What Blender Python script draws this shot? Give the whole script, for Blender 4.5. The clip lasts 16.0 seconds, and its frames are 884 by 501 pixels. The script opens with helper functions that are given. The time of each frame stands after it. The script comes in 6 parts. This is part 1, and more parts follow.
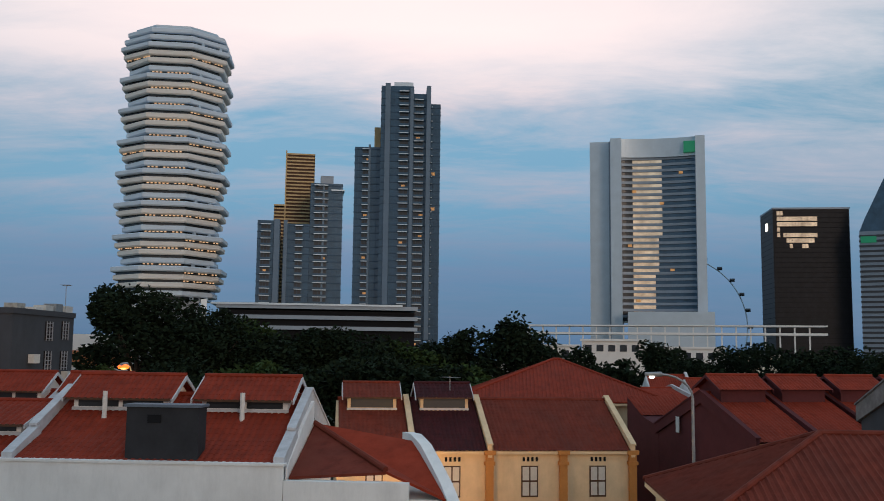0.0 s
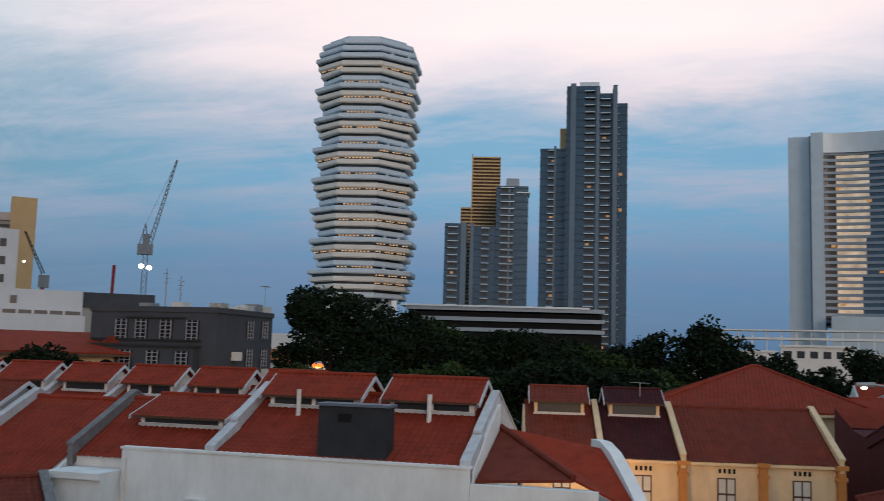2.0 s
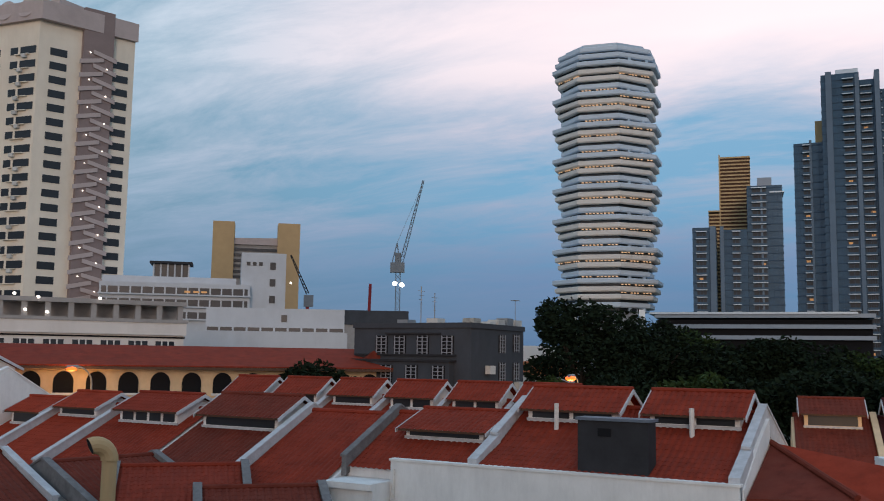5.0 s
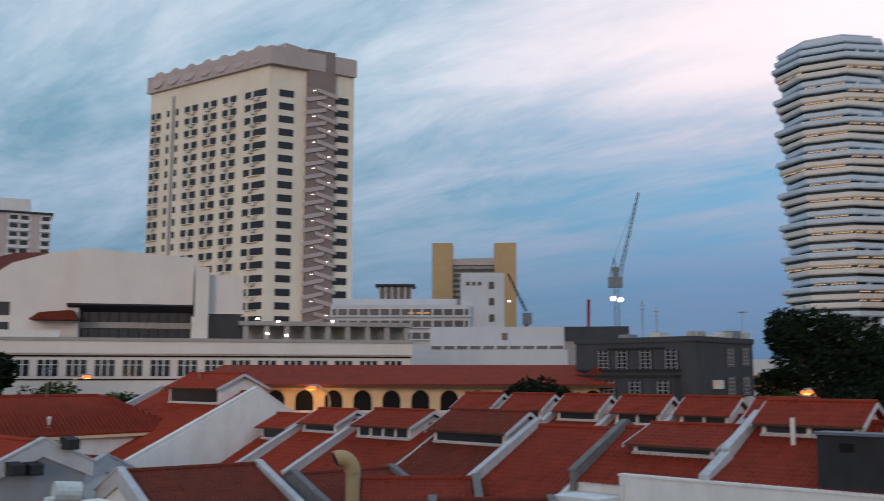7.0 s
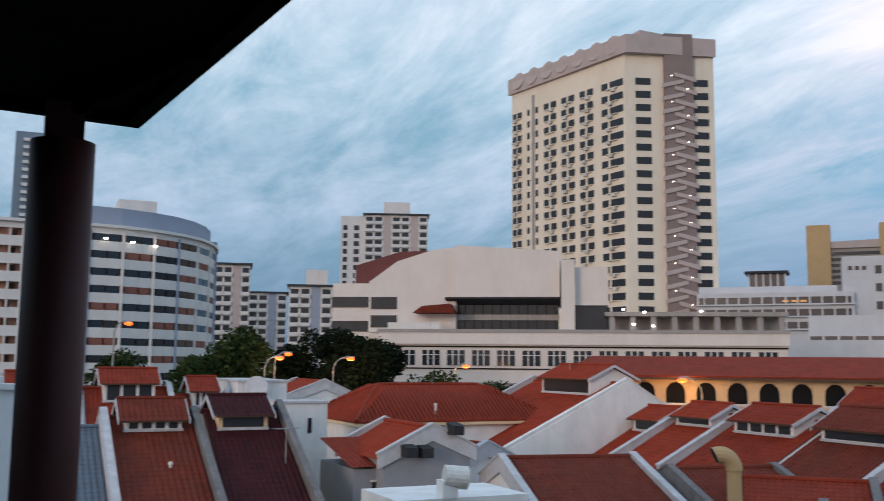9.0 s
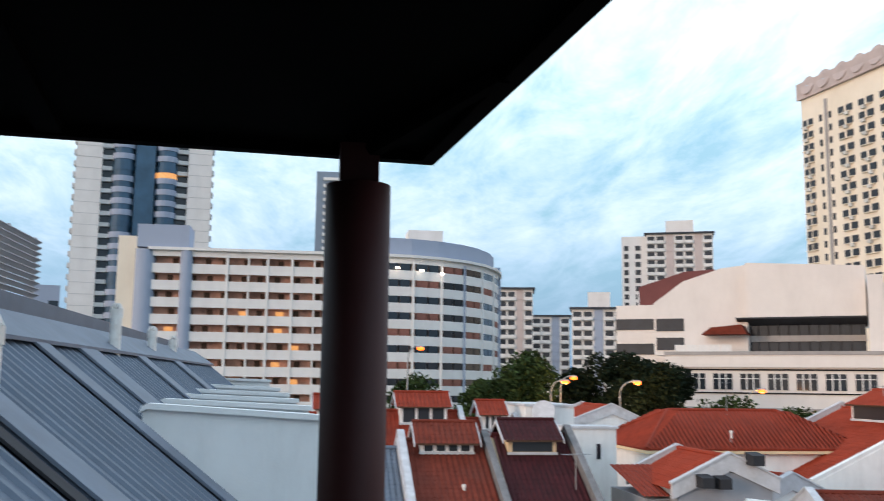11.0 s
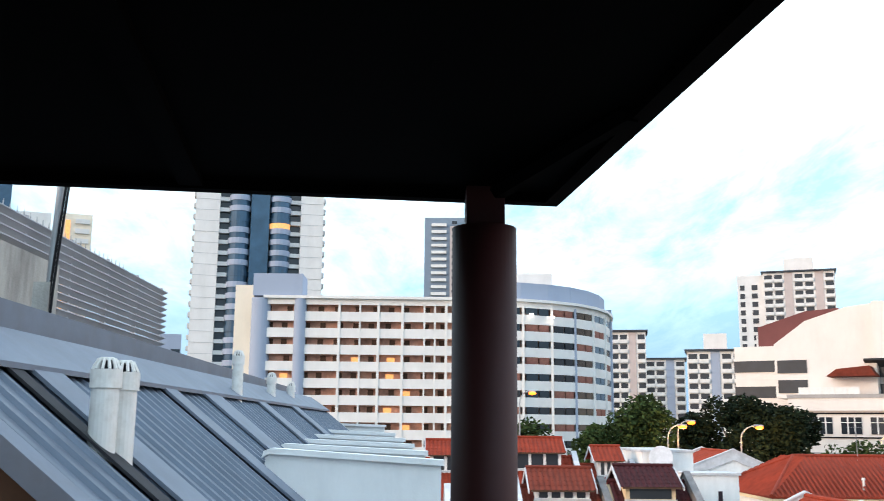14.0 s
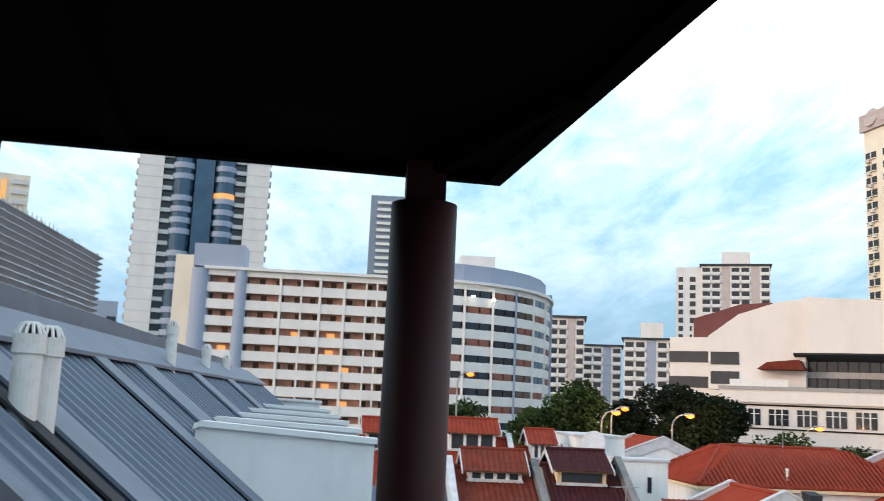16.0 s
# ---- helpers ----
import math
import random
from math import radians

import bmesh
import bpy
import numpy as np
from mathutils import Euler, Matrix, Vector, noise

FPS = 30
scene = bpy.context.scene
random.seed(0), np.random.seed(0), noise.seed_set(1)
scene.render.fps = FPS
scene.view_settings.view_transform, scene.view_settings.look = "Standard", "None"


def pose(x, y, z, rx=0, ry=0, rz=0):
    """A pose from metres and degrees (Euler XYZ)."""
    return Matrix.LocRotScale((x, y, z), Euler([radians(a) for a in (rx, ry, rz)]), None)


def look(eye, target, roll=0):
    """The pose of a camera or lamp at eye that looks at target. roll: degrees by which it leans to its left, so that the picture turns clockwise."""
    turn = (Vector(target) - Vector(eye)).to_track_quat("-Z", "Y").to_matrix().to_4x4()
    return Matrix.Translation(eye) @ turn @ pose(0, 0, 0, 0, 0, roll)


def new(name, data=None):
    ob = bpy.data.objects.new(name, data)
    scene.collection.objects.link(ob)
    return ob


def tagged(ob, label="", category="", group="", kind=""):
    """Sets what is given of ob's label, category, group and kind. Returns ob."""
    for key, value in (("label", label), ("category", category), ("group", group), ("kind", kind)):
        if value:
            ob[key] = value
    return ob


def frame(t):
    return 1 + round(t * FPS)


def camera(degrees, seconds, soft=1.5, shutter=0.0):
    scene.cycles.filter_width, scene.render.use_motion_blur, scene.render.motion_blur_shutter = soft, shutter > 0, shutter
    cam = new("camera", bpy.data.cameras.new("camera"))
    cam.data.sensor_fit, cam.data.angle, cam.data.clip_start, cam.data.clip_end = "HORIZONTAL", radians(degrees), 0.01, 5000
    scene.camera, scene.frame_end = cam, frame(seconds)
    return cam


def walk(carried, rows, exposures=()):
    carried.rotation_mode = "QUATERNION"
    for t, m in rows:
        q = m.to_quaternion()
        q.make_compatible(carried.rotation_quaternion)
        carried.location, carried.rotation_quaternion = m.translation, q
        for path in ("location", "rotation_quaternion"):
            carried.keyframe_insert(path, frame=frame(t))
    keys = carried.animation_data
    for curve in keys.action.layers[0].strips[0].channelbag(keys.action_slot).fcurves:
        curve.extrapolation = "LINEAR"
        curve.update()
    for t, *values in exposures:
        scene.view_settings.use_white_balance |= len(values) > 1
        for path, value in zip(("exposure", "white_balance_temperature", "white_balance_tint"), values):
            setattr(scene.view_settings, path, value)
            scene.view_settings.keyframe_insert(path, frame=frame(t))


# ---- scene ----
# ---------------------------------------------------------------- camera
# seconds, eye x y z, heading (clockwise from +Y), pitch, roll in degrees
PATH = (
    (0, 0.015, -0.485, 13.331, 86.106, 6.329, 0.681),
    (0.5, 0.094, -0.493, 13.326, 84.740, 6.248, 0.907),
    (1, 0.277, -0.471, 13.343, 81.970, 6.062, 0.958),
    (1.5, 0.535, -0.393, 13.355, 78.423, 6.219, 1.105),
    (2, 0.727, -0.360, 13.376, 74.791, 6.237, 1.651),
    (2.5, 0.747, -0.362, 13.391, 73.033, 5.995, 1.712),
    (3, 0.726, -0.262, 13.396, 70.137, 5.888, 1.580),
    (3.5, 0.855, -0.173, 13.434, 66.131, 5.171, 1.601),
    (4, 0.896, -0.099, 13.437, 63.589, 5.422, 1.548),
    (4.2, 0.869, -0.074, 13.447, 62.571, 5.620, 1.207),
    (6.5, 0.100, -0.100, 13.497, 53.174, 8.417, 1.385),
    (7, 0.023, -0.351, 13.423, 46.851, 7.516, 0.015),
    (7.5, -0.002, -0.397, 13.444, 43.181, 7.878, -0.029),
    (8, -0.100, -0.322, 13.469, 34.222, 7.354, 0.351),
    (8.5, 0.004, -0.124, 13.473, 28.870, 6.849, 0.714),
    (9, 0.000, -0.000, 13.500, 25.010, 6.825, 0.526),
    (9.5, 0.002, 0.162, 13.537, 20.736, 6.719, 0.507),
    (10, 0.002, 0.334, 13.578, 14.988, 6.909, 0.487),
    (10.2, 0.033, 0.383, 13.605, 13.670, 6.899, 0.674),
    (12.5, -0.045, 0.349, 13.585, -0.117, 10.518, 0.453),
    (13, -0.048, 0.359, 13.587, -0.243, 10.469, 0.620),
    (13.5, -0.039, 0.351, 13.587, 0.217, 10.638, 0.158),
    (14, -0.043, 0.362, 13.589, 1.288, 10.624, 0.550),
    (14.5, -0.035, 0.390, 13.592, 2.680, 10.541, 0.880),
    (15, -0.026, 0.388, 13.590, 2.650, 10.510, 0.675),
    (15.5, -0.020, 0.391, 13.590, 3.196, 10.359, 0.970),
    (16, -0.018, 0.449, 13.597, 4.721, 9.467, 2.566),
)


def glance(x, y, z, heading, pitch, roll):
    h, p = radians(heading), radians(pitch)
    way = Vector((math.sin(h) * math.cos(p), math.cos(h) * math.cos(p), math.sin(p)))
    return look((x, y, z), Vector((x, y, z)) + way, roll)


cam = camera(50.188, 16.0, soft=0.72, shutter=0.55)
walk(cam, [(t, glance(*row)) for t, *row in PATH],
     exposures=((0, -0.17, 6250, 11), (4.2, -0.12, 6050, 13), (6.5, -0.1, 6050, 14), (8.3, 0.2, 6150, 15), (9, 0.30, 6250, 16), (10.2, 0.58, 6600, 16), (12.3, 1.58, 6600, 13), (15.2, 1.60, 6600, 13), (16, 1.2, 6650, 13)))

# ---------------------------------------------------------------- world and light
world = bpy.data.worlds.new("dusk_sky")
scene.world = world
world.use_nodes = True
wn, wl = world.node_tree.nodes, world.node_tree.links
wn.clear()


def wnode(kind, **values):
    n = wn.new(kind)
    for key, v in values.items():
        n.inputs[key].default_value = v
    return n


def wmath(op, a, b=None, clamp=False):
    n = wn.new("ShaderNodeMath")
    n.operation, n.use_clamp = op, clamp
    for i, v in enumerate((a, b)):
        if v is None:
            continue
        if hasattr(v, "is_linked"):
            wl.new(v, n.inputs[i])
        else:
            n.inputs[i].default_value = v
    return n.outputs[0]


def wramp(fac, stops):
    n = wn.new("ShaderNodeValToRGB")
    el = n.color_ramp.elements
    while len(el) < len(stops):
        el.new(0.5)
    for e, (p, c) in zip(el, stops):
        e.position, e.color = p, (c if len(c) == 4 else (*c, 1))
    wl.new(fac, n.inputs[0])
    return n.outputs[0]


def wmix(fac, a, b):
    n = wn.new("ShaderNodeMix")
    n.data_type = "RGBA"
    for i, v in ((0, fac), (6, a), (7, b)):
        if hasattr(v, "is_linked"):
            wl.new(v, n.inputs[i])
        else:
            n.inputs[i].default_value = v
    return n.outputs[2]


coord = wn.new("ShaderNodeTexCoord")
sep = wn.new("ShaderNodeSeparateXYZ")
wl.new(coord.outputs["Generated"], sep.inputs[0])
up = wmath("MAXIMUM", sep.outputs[2], 0.0)
# clear dusk sky from the horizon to the zenith
east_clear = wramp(up, ((0.0, (0.070, 0.18, 0.33)), (0.08, (0.085, 0.22, 0.41)), (0.17, (0.18, 0.385, 0.56)),
                        (0.30, (0.25, 0.46, 0.62)), (0.6, (0.22, 0.42, 0.62)), (1.0, (0.22, 0.40, 0.60))))
north_clear = wramp(up, ((0.0, (0.075, 0.18, 0.31)), (0.08, (0.105, 0.215, 0.325)), (0.17, (0.155, 0.295, 0.385)),
                         (0.30, (0.195, 0.365, 0.455)), (0.6, (0.20, 0.37, 0.50)), (1.0, (0.22, 0.40, 0.60))))
# the afterglow lies to one side
glowdot = wmath("ADD", wmath("MULTIPLY", sep.outputs[0], 0.96), wmath("MULTIPLY", sep.outputs[1], 0.12))
rosy = wramp(glowdot, ((0.70, (0, 0, 0)), (0.92, (1, 1, 1))))
clear = wmix(rosy, north_clear, east_clear)
sky = wn.new("ShaderNodeTexSky")
sky.sky_type, sky.sun_disc = "NISHITA", False
sky.sun_elevation, sky.sun_rotation = radians(4), radians(250)
skyw = wn.new("ShaderNodeMix")
skyw.data_type, skyw.blend_type = "RGBA", "ADD"
skyw.inputs[0].default_value = 0.02
wl.new(clear, skyw.inputs[6])
wl.new(sky.outputs[0], skyw.inputs[7])
clear = skyw.outputs[2]
# a flat layer of cloud, seen in perspective
den = wmath("ADD", up, 0.16)
cu, cv = wmath("DIVIDE", sep.outputs[0], den), wmath("DIVIDE", sep.outputs[1], den)
flat = wn.new("ShaderNodeCombineXYZ")
wl.new(cu, flat.inputs[0]), wl.new(cv, flat.inputs[1])


def cloud(scale, detail, rough, shift, stretch, turn):
    m = wn.new("ShaderNodeMapping")
    m.inputs["Location"].default_value = shift
    m.inputs["Rotation"].default_value = (0, 0, radians(turn))
    m.inputs["Scale"].default_value = stretch
    wl.new(flat.outputs[0], m.inputs[0])
    n = wnode("ShaderNodeTexNoise", Scale=scale, Detail=detail, Roughness=rough, Distortion=0.35)
    wl.new(m.outputs[0], n.inputs["Vector"])
    return n.outputs[0]


big = cloud(0.75, 6.0, 0.55, (3.1, 1.7, 0.0), (1.0, 0.62, 1.0), 25)
streak = cloud(3.6, 10.0, 0.66, (7.3, 2.2, 1.0), (1.0, 0.42, 1.0), 38)
body_ = wmath("ADD", wmath("MULTIPLY", big, 0.50), wmath("MULTIPLY", streak, 0.55))
mask = wramp(body_, ((0.435, (0, 0, 0)), (0.645, (1, 1, 1))))
# clouds are rose beside the afterglow, elsewhere grey white
high = wramp(up, ((0.10, (0, 0, 0)), (0.30, (1, 1, 1))))
grey_cloud = wmix(high, (0.34, 0.45, 0.58, 1), (0.69, 0.77, 0.82, 1))
rose_cloud = wmix(high, (0.24, 0.29, 0.43, 1), (1.02, 0.86, 0.84, 1))
tint = wmix(rosy, grey_cloud, rose_cloud)
lowfade = wramp(up, ((0.015, (0.1, 0.1, 0.1)), (0.16, (0.9, 0.9, 0.9))))
cover = wmath("MULTIPLY", mask, lowfade)
# the bank of lit cloud high over the afterglow
bank = wmath("MULTIPLY", wramp(wmath("ADD", up, wmath("MULTIPLY", big, 0.10)), ((0.31, (0, 0, 0)), (0.39, (1, 1, 1)))),
             wramp(glowdot, ((0.74, (0, 0, 0)), (0.91, (0.95, 0.95, 0.95)))))
seen = wmix(bank, wmix(cover, clear, tint), (1.28, 1.05, 0.98, 1))
# the western sky behind the terrace, where the sun has just gone
west = wmath("ADD", wmath("MULTIPLY", sep.outputs[0], -0.90), wmath("MULTIPLY", sep.outputs[1], -0.42))
westglow = wmath("MULTIPLY", wramp(west, ((0.35, (0, 0, 0)), (0.95, (1, 1, 1)))), wramp(up, ((0.0, (1, 1, 1)), (0.5, (0, 0, 0)))))
seen = wmix(westglow, seen, (0.80, 0.66, 0.56, 1))
below = wramp(wmath("ADD", sep.outputs[2], 0.5), ((0.49, (0, 0, 0)), (0.5, (1, 1, 1))))
bg = wnode("ShaderNodeBackground", Strength=1.0)
wl.new(wmix(below, (0.06, 0.07, 0.08, 1), seen), bg.inputs[0])
out = wn.new("ShaderNodeOutputWorld")
wl.new(bg.outputs[0], out.inputs[0])

sun = new("sun", bpy.data.lights.new("sun", "SUN"))
sun.data.energy, sun.data.angle, sun.data.color = 0.78, radians(20), (1.0, 0.74, 0.54)
sun.matrix_world = look((0, 0, 300), (130, 70, 272))

# ---------------------------------------------------------------- materials


def material(name, color, rough=0.7, metal=0.0, var=0.18, scale=3.0, bump=0.0, bscale=40.0, random_=0.0,
             spec=0.22, stain=None, stain_amount=0.0, stain_scale=0.6, emit=None, strength=0.0, island=0.0, streaks=0.0):
    m = bpy.data.materials.new(name)
    m.use_nodes = True
    n, l = m.node_tree.nodes, m.node_tree.links
    p = n["Principled BSDF"]
    p.inputs["Roughness"].default_value, p.inputs["Metallic"].default_value = rough, metal
    p.inputs["Specular IOR Level"].default_value = 0.5 if rough < 0.5 else spec
    tc = n.new("ShaderNodeTexCoord")
    base = n.new("ShaderNodeTexNoise")
    base.inputs["Scale"].default_value, base.inputs["Detail"].default_value = scale, 6
    base.inputs["Roughness"].default_value = 0.65
    l.new(tc.outputs["Object"], base.inputs["Vector"])
    mr = n.new("ShaderNodeMapRange")
    mr.inputs[1].default_value, mr.inputs[2].default_value = 0.3, 0.7
    mr.inputs[3].default_value, mr.inputs[4].default_value = 1 - var, 1 + var
    l.new(base.outputs[0], mr.inputs[0])
    value = mr.outputs[0]
    if random_ or island:
        src = n.new("ShaderNodeNewGeometry").outputs["Random Per Island"] if island else n.new("ShaderNodeObjectInfo").outputs["Random"]
        r = n.new("ShaderNodeMapRange")
        amount = island or random_
        r.inputs[3].default_value, r.inputs[4].default_value = 1 - amount, 1 + amount
        l.new(src, r.inputs[0])
        mul = n.new("ShaderNodeMath")
        mul.operation = "MULTIPLY"
        l.new(value, mul.inputs[0]), l.new(r.outputs[0], mul.inputs[1])
        value = mul.outputs[0]
    hue = n.new("ShaderNodeHueSaturation")
    hue.inputs["Color"].default_value = (*color, 1)
    l.new(value, hue.inputs["Value"])
    col = hue.outputs[0]
    if stain:
        s = n.new("ShaderNodeTexNoise")
        s.inputs["Scale"].default_value, s.inputs["Detail"].default_value = stain_scale, 8
        s.inputs["Roughness"].default_value = 0.7
        if streaks:
            mp = n.new("ShaderNodeMapping")
            mp.inputs["Scale"].default_value = (1, 1, streaks)
            l.new(tc.outputs["Object"], mp.inputs[0]), l.new(mp.outputs[0], s.inputs["Vector"])
        else:
            l.new(tc.outputs["Object"], s.inputs["Vector"])
        sm = n.new("ShaderNodeMapRange")
        sm.inputs[1].default_value, sm.inputs[2].default_value = 0.45, 0.75
        sm.inputs[4].default_value = stain_amount
        l.new(s.outputs[0], sm.inputs[0])
        mx = n.new("ShaderNodeMix")
        mx.data_type = "RGBA"
        mx.inputs[7].default_value = (*stain, 1)
        l.new(sm.outputs[0], mx.inputs[0]), l.new(col, mx.inputs[6])
        col = mx.outputs[2]
    l.new(col, p.inputs["Base Color"])
    if bump:
        b = n.new("ShaderNodeTexNoise")
        b.inputs["Scale"].default_value, b.inputs["Detail"].default_value = bscale, 4
        l.new(tc.outputs["Object"], b.inputs["Vector"])
        bp = n.new("ShaderNodeBump")
        bp.inputs["Strength"].default_value, bp.inputs["Distance"].default_value = bump, 0.02
        l.new(b.outputs[0], bp.inputs["Height"]), l.new(bp.outputs[0], p.inputs["Normal"])
    if emit:
        p.inputs["Emission Color"].default_value, p.inputs["Emission Strength"].default_value = (*emit, 1), strength
    return m


